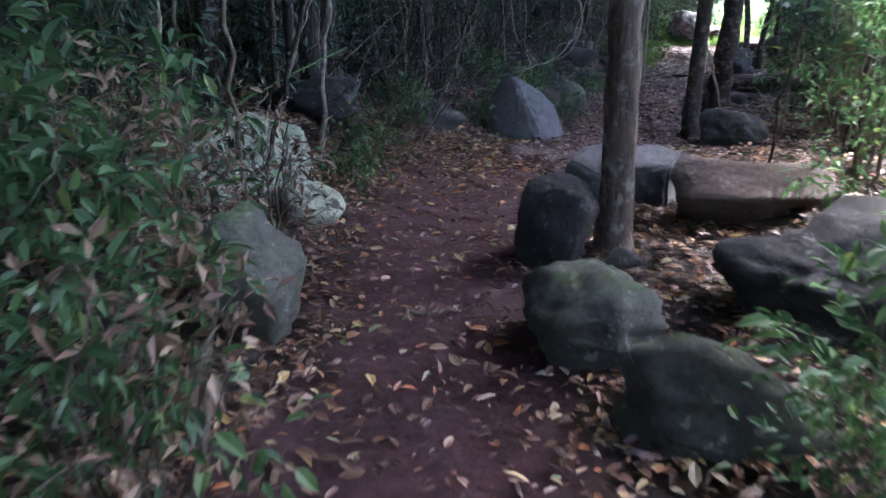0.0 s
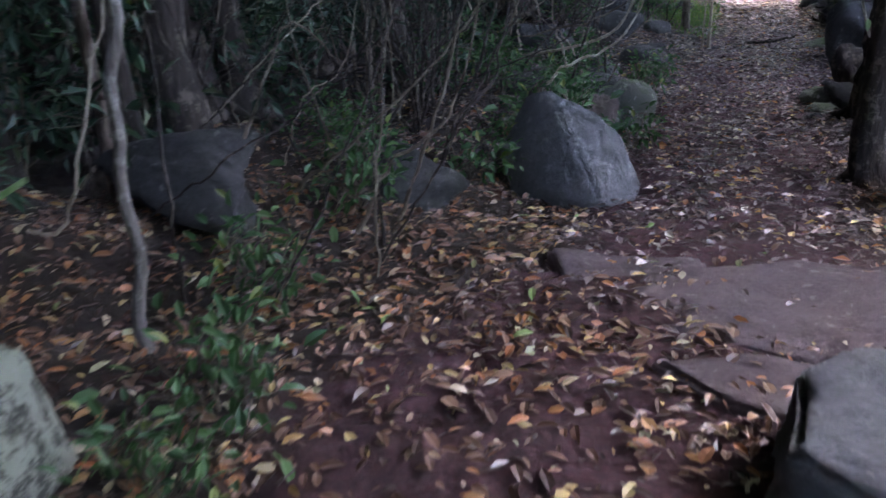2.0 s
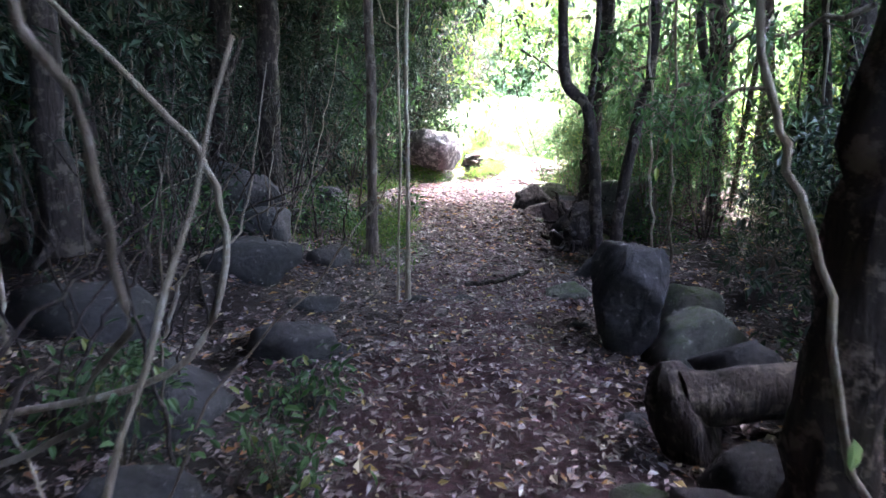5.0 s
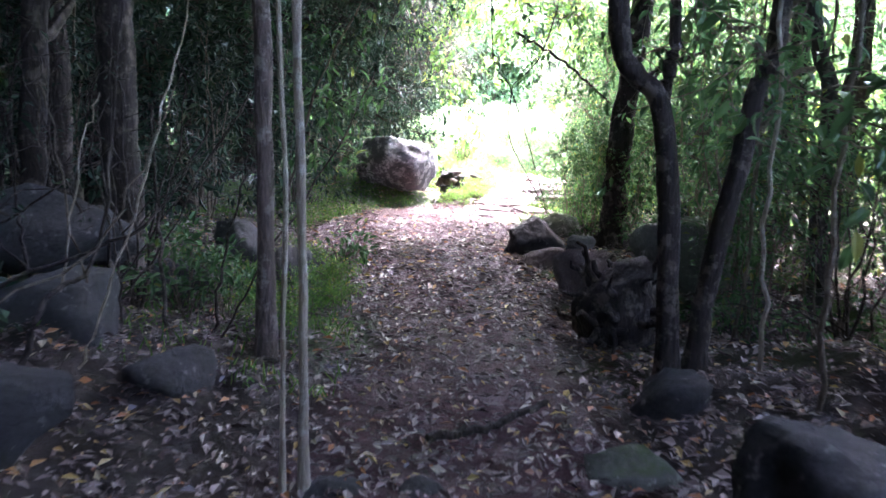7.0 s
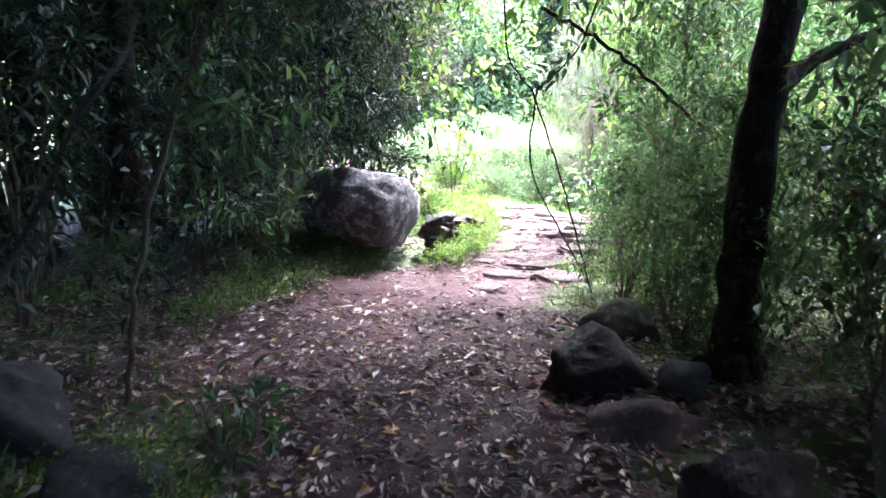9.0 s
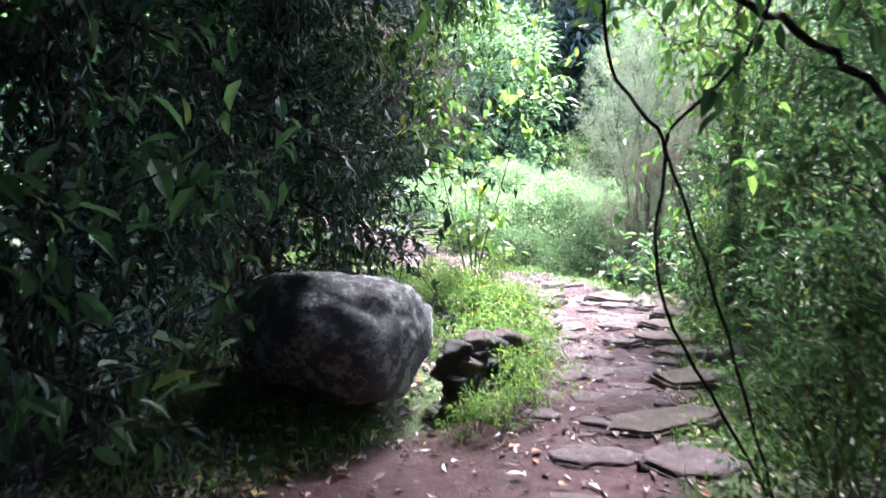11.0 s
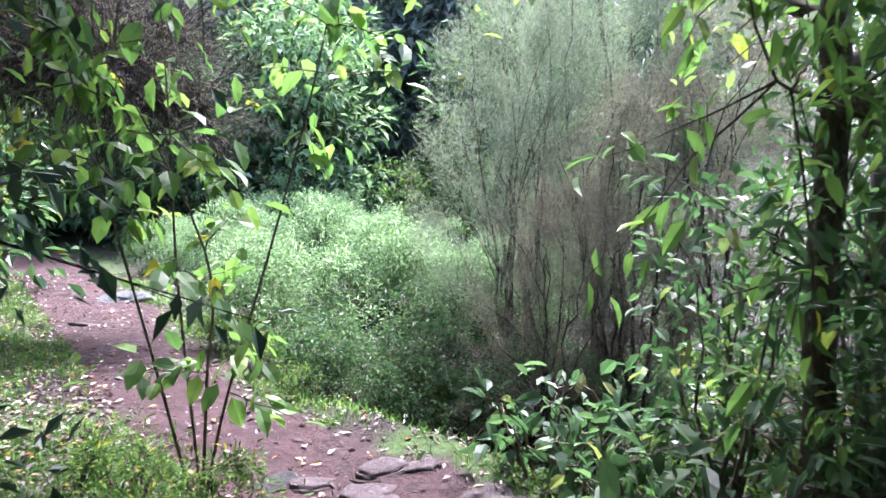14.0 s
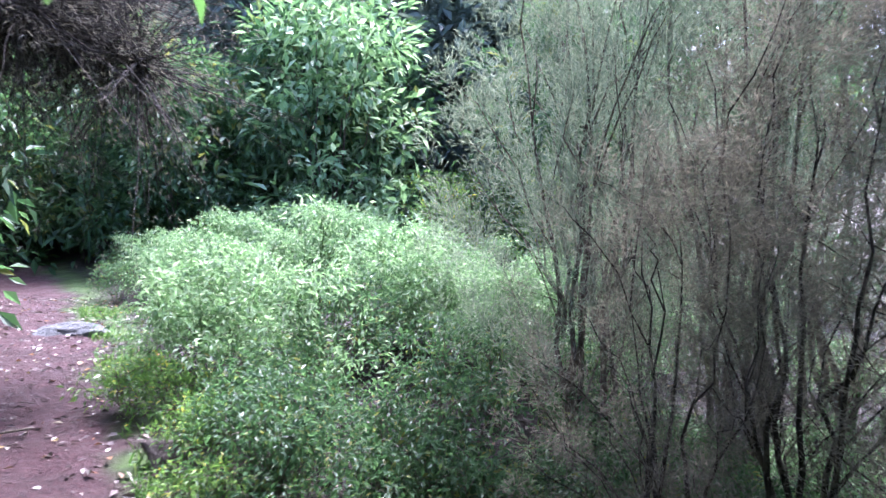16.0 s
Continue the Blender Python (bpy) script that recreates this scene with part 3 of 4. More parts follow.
rock("rock", "angular black rock on grass", -1.0, 5.45, (.42, .34, .36), ROCK_DARK, 120, (0, 10, 10), level_=3)
rock("rock", "dark rock with a mossy top", -1.5, 5.95, (.5, .35, .42), ROCK_DARK, 121, level_=3)
rock("rock", "pale brown rock leaning on its neighbour", 1.0, 5.45, (.5, .42, .42), ROCK_WARM, 122, (0, 20, 40))
rock("rock", "brown-grey rock on the path edge", .9, 6.15, (.55, .34, .26), ROCK_WARM, 123)
rock("rock", "black rock in front of the shrubs", .8, 6.75, (.55, .45, .42), ROCK_DARK, 124)
rock("rock", "pale small rock between dark ones", 1.15, 6.55, (.26, .22, .24), ROCK_GREY, 125, level_=3)
rock("mossy_rock", "broad mossy green rock under the trees", 1.65, 5.35, (.95, .7, .6), ROCK_MOSS, 126, (0, 0, 15), round_=.12)
rock("mossy_rock", "pale green weathered rock at the shrub foot", 1.1, 7.6, (.5, .4, .32), ROCK_MOSS, 127)

# uprooted stump: tangle of roots
stump = new("root_stump")
stump.location = (1.0, 4.45, gz(1.0, 4.45))
piece("core", rock_mesh("core", (.5, .45, .6), BARK_DARK, 131, 7, .4, .16, 4), stump).location = (0, 0, .2)
r = np.random.default_rng(5)
for i in range(26):
    a = r.uniform(0, 2 * math.pi)
    el = r.uniform(-.3, 1.0)
    d = np.array([math.cos(a) * math.cos(el), math.sin(a) * math.cos(el), math.sin(el)])
    piece("root", tubes_mesh("root", [(wander(d * .12 + np.array([0, 0, .2]), d * r.uniform(.3, .48) + np.array([0, 0, .18]), 8, .02, 200 + i), np.linspace(.035, .008, 8))], BARK_DARK, 6), stump)
tagged(stump, "dark rotten stump with a tangle of roots", "stump")

# fallen log and its broken end
log = new("fallen_log")
lp = curve_pts([(.85, .5, .24), (1.5, .58, .27), (2.6, .65, .33), (4.2, 1.0, .42)], 26)
log.location = lp[0]
v, q = tube_arrays(lp - lp[0], np.linspace(.12, .1, 26), 14)
c = np.repeat(lp - lp[0], 14, 0)
v = c + (v - c) * (1 + (fbm(v * 9, 3) - .44)[:, None] * .5)
piece("trunk", raw_mesh("trunk", v, q, BARK_DARK), log)
piece("broken_end", rock_mesh("broken_end", (.34, .34, .5), BARK_DARK, 141, 9, .2, .2, 3), log).location = (.03, 0, -.1)
tagged(log, "dark fallen tree trunk lying across stones", "log")
rock("rock", "dark stone propping the fallen log", 2.3, .65, (.4, .35, .34), ROCK_DARK, 143, level_=3)

# boulder by the clearing, low dry wall, slabs of the raised path
rock("blotched_boulder", "big rounded grey boulder blotched with white lichen", -.6, 9.6, (.95, .8, .70), ROCK_BOULDER, 157, (0, -4, -8), planes=9, round_=.5, rough=.085, level_=5, sink=.06)
wall = new("dry_stone_wall")
wall.location = (.04, 9.72, gz(.1, 9.8) - .06)
r = np.random.default_rng(9)
for i in range(22):
    s = r.uniform(.10, .18)
    o = piece("stone", rock_mesh("stone", (s * 1.7, s * 1.1, s * .75), ROCK_WARM if i % 2 else ROCK_DARK, 160 + i, 10, .0, .13, 3, .5), wall)
    o.location = ((i % 5) * .07 + r.uniform(-.03, .03), (i % 5) * .14 + r.uniform(-.03, .03), .03 + (i // 5) * .085)
    o.rotation_euler = (r.uniform(-.3, .3), r.uniform(-.3, .3), r.uniform(0, 3))
tagged(wall, "low tumbled dry stone wall of brown rocks", "wall")
r = np.random.default_rng(12)
n = 0
for s in np.linspace(0, 1, 17):
    y = 8.7 + s * 5.0
    cx = float(np.interp(y, TRACK[:, 1], TRACK[:, 0]))
    for k in range(5):
        x = cx - .32 + k * .2 + r.uniform(-.07, .07)
        yv = y + r.uniform(-.12, .12)
        if y < 9.6 and k < 3:
            continue
        w = r.uniform(.16, .3) if y < 10.4 else r.uniform(.2, .4)
        slab_stone("paving_stone", "flat uneven stone set in the raised path", x, yv, w, ROCK_PATH, 300 + n, "stones paving the path", r.uniform(-.004, .018))
        n += 1
for k, (x, y, s) in enumerate([(.98, 9.0, .4), (1.05, 9.55, .45), (1.4, 10.2, .34), (1.72, 10.95, .46), (1.62, 11.3, .4), (1.85, 11.75, .5), (2.02, 12.2, .5), (2.0, 12.75, .52), (1.7, 13.1, .5), (.72, 11.75, .36), (.78, 12.3, .4), (.92, 12.8, .36), (.4, 10.95, .28)]):
    slab_stone("edge_stone", "flat grey slab on the edge of the raised path", x, y, s * 1.15, ROCK_WARM if k % 3 else ROCK_PATH, 400 + k, "slabs edging the path", .05)
rock("rock", "dark stone on the bend of the path", .62, 13.72, (.32, .2, .16), ROCK_DARK, 420, (0, 0, 15), level_=3)
rock("rock", "pale stone at the grassy track edge", .7, 15.85, (.5, .35, .22), ROCK_WARM, 421)
rock("rock", "pale flat stones at the path edge", -1.0, 19.6, (.8, .5, .22), ROCK_GREY, 422)
rock("stone", "small stone lying on the red path", -1.15, 18.2, (.3, .22, .16), ROCK_PATH, 423, level_=3)

# sticks on the path
strand("stick", "dark crooked stick lying across the path", [(-.02, 3.1, gz(0, 3.1) + .03), (.2, 3.22, gz(.2, 3.2) + .035), (.48, 3.42, gz(.48, 3.4) + .03)], .02, .014, BARK_DARK, 1, category="stick")
strand("twig", "thin bare twig lying on soil", [(.28, -7.4, gz(.28, -7.4) + .015), (.42, -7.25, gz(.42, -7.25) + .02), (.62, -7.1, gz(.62, -7.1) + .015)], .012, .006, TWIG, 2, category="stick")
strand("twig", "thin curved twig on fallen leaves", [(-.12, -2.0, gz(-.12, -2) + .012), (.0, -1.75, gz(0, -1.7) + .02), (-.02, -1.3, gz(0, -1.3) + .012)], .007, .004, TWIG, 3, category="stick")

# ---------------------------------------------------------------- trees near the track
tree("tree", "straight grey-brown trunk rising beside rocks", [(.88, -6.25, .05), (.87, -6.25, 1.2), (.87, -6.2, 3.0), (.9, -6.1, 6.0)], .085, .06, BARK_BROWN, 1, ((1.0, -6, 6.0), (2.4, 2.4, 1.2), 2600, .2, LEAF_DARK))
tree("forked_tree", "dark trunk forking above head height", [(.81, -2.05, -.05), (.80, -2.0, .7), (.83, -2.0, 1.37), (.92, -2.0, 1.62), (1.15, -1.95, 2.6), (1.5, -1.8, 5)], .078, .055, BARK_DARK, 2, ((1.7, -1.8, 5.4), (2.2, 2.2, 1.1), 2400, .2, LEAF_DARK), limbs=0)
strand("hooked_branch", "dark hooked branch curving up from the fork", [(.83, -2.0, 1.36), (.73, -2.0, 1.45), (.62, -2.04, 1.49), (.53, -2.1, 1.53), (.49, -2.12, 1.62), (.5, -2.0, 1.9), (.55, -1.8, 2.6)], .034, .02, BARK_DARK, 4, category="branch", jitter=.003)
strand("branch", "dark side branch reaching outward", [(.84, -2.0, 1.4), (1.04, -2.0, 1.45), (1.4, -1.95, 1.47), (2.2, -1.8, 1.7)], .026, .012, BARK_DARK, 5, category="branch", jitter=.004)
tree("tree", "thick dark trunk with peeling pale bark", [(.95, -.55, -.1), (.94, -.55, .55), (.99, -.55, 1.12), (1.04, -.55, 1.66), (1.2, -.5, 3.2), (1.5, -.3, 6)], .12, .09, BARK_PEEL, 3, ((1.6, 0, 6), (2.6, 2.6, 1.2), 2600, .2, LEAF_DARK), limbs=0, knob=.25)
strand("pale_sapling", "thin pale crooked sapling beside the thick trunk", [(1.01, -.9, gz(1.01, -.9)), (.92, -.9, .4), (.81, -.9, .73), (.73, -.88, 1.1), (.62, -.86, 1.35), (.56, -.85, 1.6), (.4, -.7, 2.8)], .012, .008, PALE_TWIG, 6, category="sapling")
hl = new("hanging_leaf", leaves_mesh("hanging_leaf", np.array([[0, 0, 0.0]]), np.array([[.1, 0, -1.0]]), np.array([[0, -1.0, .2]]), .085, .04, LEAF_PALE, True, .1))
hl.location = (.81, -.915, .76)
tagged(hl, "single pale leaf hanging on the crooked sapling", "leaf")
tree("thin_tree", "thin pale trunk at the bank", [(-.43, 2.72, 0), (-.43, 2.72, 1.0), (-.44, 2.72, 1.5), (-.43, 2.75, 2.5), (-.4, 2.8, 5)], .015, .012, PALE_TWIG, 5, limbs=1)
tree("thin_tree", "thin crooked pale trunk standing close to another", [(-.5, 2.7, 0), (-.49, 2.7, .6), (-.475, 2.7, 1.0), (-.49, 2.7, 1.5), (-.5, 2.7, 2.6), (-.5, 2.7, 5)], .009, .007, PALE_TWIG, 6, limbs=1)
tree("tree", "slender brown trunk on the bank", [(-.82, 3.85, 0), (-.81, 3.85, 1.4), (-.85, 3.85, 3), (-.9, 4.0, 6)], .042, .036, BARK_BROWN, 7, ((-1, 5.3, 5.2), (2.2, 2.2, 1.1), 2200, .2, LEAF_DARK), limbs=0)
tree("tree", "thick dark trunk on the rubble bank", [(-1.95, 4.95, 0), (-1.93, 4.95, 1.2), (-1.9, 4.95, 3), (-1.8, 5.0, 6)], .12, .09, BARK_DARK, 8, limbs=0)
strand("leaning_sapling", "thin leaning stem crossing in front of the shrubs", [(-1.28, 6.4, gz(-1.28, 6.4)), (-1.2, 6.4, .6), (-1.0, 6.4, 1.3), (-.5, 6.4, 2.3)], .014, .01, TWIG, 7, category="sapling")
tree("tree", "knotty dark trunk with a forked bend", [(1.05, 3.62, 0), (1.0, 3.6, .5), (.98, 3.6, .87), (.9, 3.6, 1.3), (.8, 3.6, 1.42), (.71, 3.6, 1.58), (.68, 3.65, 2.4), (.6, 3.7, 5)], .05, .035, BARK_DARK, 10, limbs=0, knob=.2)
strand("branch", "dark upright fork of the knotty trunk", [(.9, 3.6, 1.27), (.93, 3.6, 1.45), (.95, 3.6, 1.75), (1.0, 3.7, 3.2)], .032, .02, BARK_DARK, 36, category="branch")
tree("tree", "dark trunk leaning among thin stems", [(1.2, 3.75, 0), (1.22, 3.72, .5), (1.28, 3.7, .95), (1.34, 3.7, 1.42), (1.4, 3.7, 1.8), (1.5, 3.9, 5)], .048, .04, BARK_DARK, 11, limbs=0)
tree("tree", "stout dark trunk behind the rocks", [(1.45, 6.75, 0), (1.47, 6.8, 1.0), (1.6, 6.9, 2.4), (1.8, 7.2, 5)], .11, .07, BARK_DARK, 12, ((1.8, 7.3, 5.2), (2.2, 2.0, 1.2), 2200, .18, LEAF_MID), limbs=3)
tree("tree", "dark trunk near the track with a bent top", [(2.5, 5.3, 0), (2.45, 5.3, .8), (2.4, 5.25, 1.4), (2.2, 5.2, 2.0), (2.0, 5.1, 4)], .06, .04, BARK_DARK, 13, limbs=0)
tree("tree", "slender grey-brown tree over leafy shrubs", [(2.44, 12.2, -.3), (2.42, 12.25, 1.0), (2.4, 12.26, 2.06), (2.34, 12.3, 4.5)], .06, .045, BARK_BROWN, 14, ((2.3, 12.4, 4.4), (1.5, 1.5, .8), 1400, .12, LEAF_BRIGHT))
tree("tree", "pale trunk with a fork behind shrubs", [(3.0, 12.6, -.2), (2.95, 12.6, 1.0), (3.0, 12.6, 2.4), (3.1, 12.6, 5)], .06, .04, BARK_GREY, 15, ((3.2, 12.8, 4.6), (1.6, 1.6, .9), 1400, .12, LEAF_MID))
tree("tree", "slender tree with a smooth brown trunk in the shade", [(-1.7, 11.6, 0), (-1.75, 11.6, 1.2), (-1.8, 11.6, 2.5), (-1.9, 11.7, 5)], .06, .045, BARK_BROWN, 16, ((-1.6, 11, 4.6), (2.0, 2.6, 1.2), 2600, .16, LEAF_DARK))
tree("thin_tree", "thin dark trunk in deep shade", [(-2.2, 10.3, 0), (-2.2, 10.3, 1.2), (-2.2, 10.3, 2.5), (-2.2, 10.3, 5)], .04, .03, BARK_DARK, 17, limbs=2)
r = np.random.default_rng(21)
for i in range(46):
    left = i % 2 == 0
    y = r.uniform(-9, 8.5)
    x = (-r.uniform(1.7, 5.5) if left else r.uniform(1.9, 5.5))
    if y < -5:
        x = x * .9 + (-.3 if left else 1.4)
    rad = r.uniform(.02, .1)
    lean = r.normal(0, .25, 2)
    # left trunks get unseen crowns to darken that side; right ones none
    tree("forest_tree", "dark woodland trunk standing in undergrowth", [(x, y, gz(x, y) - .1), (x + lean[0] * .3, y + lean[1] * .3, 1.3), (x + lean[0] * .7, y + lean[1] * .7, 2.8), (x + lean[0], y + lean[1], 6)], rad, rad * .7,
         (BARK_DARK, BARK_BROWN, BARK_DARK)[i % 3], 500 + i, ((x, y, 5.2), (2.0, 2.0, 1.3), 900, .24, LEAF_DARK) if left else None, limbs=2, sides=8, group="woodland trunks")
# trees with crowns out of view, added to block sky light from the wood
canopy = tree("shade_tree", "tall dark tree added to shade the wood, its crown out of view", [(-3.2, -9, 0), (-3.2, -9, 2), (-2.9, -8.9, 4), (-2.2, -8.8, 6)], .1, .06, BARK_DARK, 640, ((-1.4, -8.9, 5.6), (2.1, 2.1, 1.3), 3000, .27, LEAF_DARK), limbs=2, sides=8, group="canopy trees")
for row in range(13):
    y = -10.5 + row * 1.6
    for x, turn in ((-8.8, 5), (-7.2, -10), (-5.4, 0), (-4.2, 10), (-3.4, 20), (-2.6, -15), (3.2, 170), (4.6, 195)):
        if x > 4 and row > 3 or y > 8 and x > 0:
            continue
        cx = float(np.interp(y, TRACK[:, 1], TRACK[:, 0]))
        copy_thing(canopy, pose(x + cx * .6 + r.uniform(-.4, .4), y + r.uniform(-.5, .5), r.uniform(-.1, .5), 0, 0, turn + r.uniform(-25, 25)))
# further unseen crowns, set where their shadow reaches the laurels and right side
for x, y, turn in ((-3.6, 9.6, 10), (-3.0, 10.6, -5), (-3.7, 11.8, 5), (-3.0, 12.8, 0), (-3.4, 14.0, -15), (4.4, 3.0, 175), (4.6, 5.0, 190), (4.4, 6.8, 180), (3.4, 8.2, 200), (-3.2, 13.4, 0), (-2.9, 15.0, 5), (-4.2, 12.6, 0), (-4.0, 14.4, -5), (3.9, 9.4, 190), (3.7, 7.4, 180), (5.8, 4.4, 180), (5.6, 6.4, 180)):
    copy_thing(canopy, pose(x, y, -.9 if x < 0 else -.3, 0, 0, turn))
# the wood goes on behind the start
for i in range(14):
    x, y = r.uniform(-4, 6), r.uniform(-15, -11.2)
    tree("forest_tree", "dark woodland trunk standing in undergrowth", [(x, y, gz(x, y) - .1), (x, y, 2), (x + .2, y, 4), (x, y, 6)], .07, .05, BARK_DARK, 700 + i, ((x, y, 5.0), (2.4, 2.2, 1.6), 1600, .24, LEAF_DARK), limbs=1, sides=8, group="woodland trunks")

# ---------------------------------------------------------------- shrubs
KINDS["laurel"] = shrub_meshes(1, .75, 1.5, 60, 26, .085, LEAF_DARK, thin=2)
KINDS["laurel_tall"] = shrub_meshes(2, .9, 2.8, 90, 30, .095, LEAF_DARK, thin=2)
KINDS["laurel_near"] = shrub_meshes(3, .42, .8, 24, 13, .09, LEAF_MID, fine=True, wratio=.5)
KINDS["green"] = shrub_meshes(4, .7, 1.7, 60, 26, .075, LEAF_MID, thin=2)
KINDS["green_tall"] = shrub_meshes(5, .9, 2.9, 90, 30, .08, LEAF_MID, thin=2)
KINDS["bright"] = shrub_meshes(6, .7, 1.6, 50, 24, .075, LEAF_BRIGHT)
KINDS["thin"] = shrub_meshes(7, .7, 2.6, 34, 12, .07, LEAF_MID, bare=.2)
KINDS["bare"] = shrub_meshes(8, .9, 1.6, 34, 4, .05, LEAF_DARK, stem=BARK_DARK)
KINDS["herb"] = shrub_meshes(9, .26, .26, 20, 7, .062, LEAF_MID, low=.2, fine=True, wratio=.52)
KINDS["weed"] = shrub_meshes(10, .75, .95, 130, 24, .055, LEAF_PALE, stem=GREEN_STEM, low=.3, thin=8)
KINDS["weed_dark"] = shrub_meshes(11, .7, .75, 90, 22, .05, LEAF_MID, stem=TWIG, low=.2, thin=3)
KINDS["weed_tall"] = shrub_meshes(20, .55, 1.15, 70, 16, .06, LEAF_PALE, stem=GREEN_STEM, low=.35, thin=3, wratio=.3)
KINDS["broad"] = shrub_meshes(19, .6, 2.0, 44, 10, .095, LEAF_MID, fine=True, wratio=.6, thin=2)
KINDS["dry"] = shrub_meshes(12, .4, .8, 26, 12, .06, DRY_LEAF, bare=.3)
KINDS["far_green"] = shrub_meshes(13, 2.0, 4.6, 110, 30, .24, LEAF_MID, low=.03, thin=6)
KINDS["far_hazed"] = shrub_meshes(14, 2.4, 8.0, 110, 34, .5, LEAF_FAR, low=.03, wratio=.3, thin=8)
KINDS["far_pale"] = shrub_meshes(15, 1.8, 4.2, 110, 34, .2, LEAF_PALE, low=.03, thin=6)
KINDS["heath"] = shrub_meshes(16, 1.05, 3.6, 190, 210, .045, NEEDLE, stem=BARK_BROWN, bare=.2, wratio=.09, droop=-.6, low=.22, thin=6, rise=1.1, mains_n=7)
KINDS["heath_dry"] = shrub_meshes(17, .95, 2.7, 170, 200, .042, NEEDLE_BROWN, stem=BARK_DARK, bare=.1, wratio=.09, droop=-.2, low=.12, thin=5, rise=.9, mains_n=6)
KINDS["fern"] = shrub_meshes(18, .35, .3, 26, 30, .045, LEAF_BRIGHT, low=.3, wratio=.3)

WOOD = "dark glossy-leaved undergrowth shrub in deep shade"
r = np.random.default_rng(33)
for i in range(104):
    left = i % 3 != 2
    y = r.uniform(-9.5, 8)
    d = r.uniform(1.3, 4.5)
    cx = float(np.interp(y, TRACK[:, 1], TRACK[:, 0]))
    x = cx + (-1 if left else 1) * (d + .5 + (.55 if y < -4 and not left else 0) + (0.5 if -6.5 < y < -3 and left else 0))
    key = ("laurel" if d > 2.4 else "bare", "laurel_tall" if d > 2 else "bare", "bare", "laurel_tall" if d > 2 else "bare", "bare")[i % 5] if left and y > -4.5 and y < 5 else ("laurel", "laurel_tall", "bare", "laurel_tall", "laurel")[i % 5] if left else ("green", "thin", "green_tall", "thin")[i % 4]
    shrub("undergrowth_shrub", WOOD if left else "leafy green woodland shrub with thin stems", x, y, key, r.uniform(0, 360), r.uniform(.75, 1.2), group="woodland undergrowth")
# back rows close the wood
for i in range(40):
    left = i % 2 == 0
    y = -13 + i * .62
    shrub("thicket", "dense dark thicket closing the wood", (-6.2 if left else 7.4) + r.uniform(-.8, .8), y, "far_green" if left else "far_pale", r.uniform(0, 360), r.uniform(.9, 1.2) * (1 if left else .75), group="thicket behind the wood")
for i in range(9):
    shrub("thicket", "dense dark thicket closing the wood", -6 + i * 1.6, -14 + r.uniform(-.7, .7), "far_green", r.uniform(0, 360), 1.1, group="thicket behind the wood")

# near plants of the first stretch
for x, y, s in [(.15, -8.75, .85), (-.35, -8.3, 1.0), (-.75, -8.1, 1.1), (-.9, -7.4, 1.1), (-1.2, -7.9, 1.3)]:
    shrub("laurel_seedling", "glossy green leafy plant at the track edge", x, y, "laurel_near", r.uniform(0, 360), s, group="plants at the track edge")
for x, y in [(-.55, -7.9), (-.5, -7.2), (.3, -8.75), (-.75, -7.8)]:
    shrub("dry_shrub", "brown withered plant with curled leaves", x, y, "dry", r.uniform(0, 360), 1.0, group="withered plants")
shrub("laurel_seedling", "leafy green sprig growing between rocks", 1.95, -7.75, "laurel_near", 40, .85)
for x, y, k in [(2.3, -5.3, "green"), (2.7, -4.7, "thin"), (2.1, -4.3, "thin"), (2.9, -5.9, "green"), (2.5, -6.3, "bare")]:
    shrub("undergrowth_shrub", "leafy green woodland shrub with thin stems", x, y, k, r.uniform(0, 360), .8, group="woodland undergrowth")
shrub("laurel_seedling", "leafy green sprig growing between rocks", 1.8, -8.15, "laurel_near", 140, .5)
for x, y, s in [(-1.05, -5.3, 1.1), (-.95, -5.65, .8), (-1.5, -3.7, 1.2), (-1.2, -2.9, 1.0), (-.9, -2.35, 1.5), (-.55, -1.7, .9), (-1.0, -1.9, 1.6), (-.7, .1, 1.0), (-.75, .8, .9), (-1.4, -4.6, 1.1), (-.72, 5.9, 1.1), (-1.6, .5, 1.3)]:
    shrub("herb", "low green leafy herb on the forest floor", x, y, "herb", r.uniform(0, 360), s, group="low herbs", category="plant")
strand("sapling", "slim grey sapling stem beside the lichen rock", [(-1.5, -5.1, gz(-1.5, -5.1)), (-1.5, -5.05, .8), (-1.46, -4.95, 1.6), (-1.5, -4.85, 3)], .022, .016, BARK_GREY, 8, category="sapling")
strand("bramble", "bright green arching bramble stem", [(-1.9, -7.1, .25), (-1.4, -6.6, .7), (-1.0, -6.2, .98), (-.8, -5.9, 1.12)], .008, .005, GREEN_STEM, 9, category="vine", jitter=.002)
strand("dark_sapling", "thin dark leaning stem before the lichen rock", [(-.95, -6.75, gz(-.95, -6.75)), (-.85, -6.6, .7), (-.7, -6.4, 1.5), (-.5, -6.2, 2.4)], .013, .01, BARK_DARK, 10, category="sapling")
for k, (x, y, tx) in enumerate([(-1.2, -7.0, .1), (-1.32, -6.95, .04), (-1.9, -6.6, -.2), (-1.6, -7.4, .1), (-.5, -7.3, -.15)]):
    strand("bare_sapling", "thin pale bare stem rising through undergrowth", [(x, y, gz(x, y)), (x + tx * .4, y + .05, .8), (x + tx, y + .1, 1.8), (x + tx * 2, y, 3.2)], .012, .008, PALE_TWIG if k % 2 else TWIG, 20 + k, category="sapling", group="bare stems")
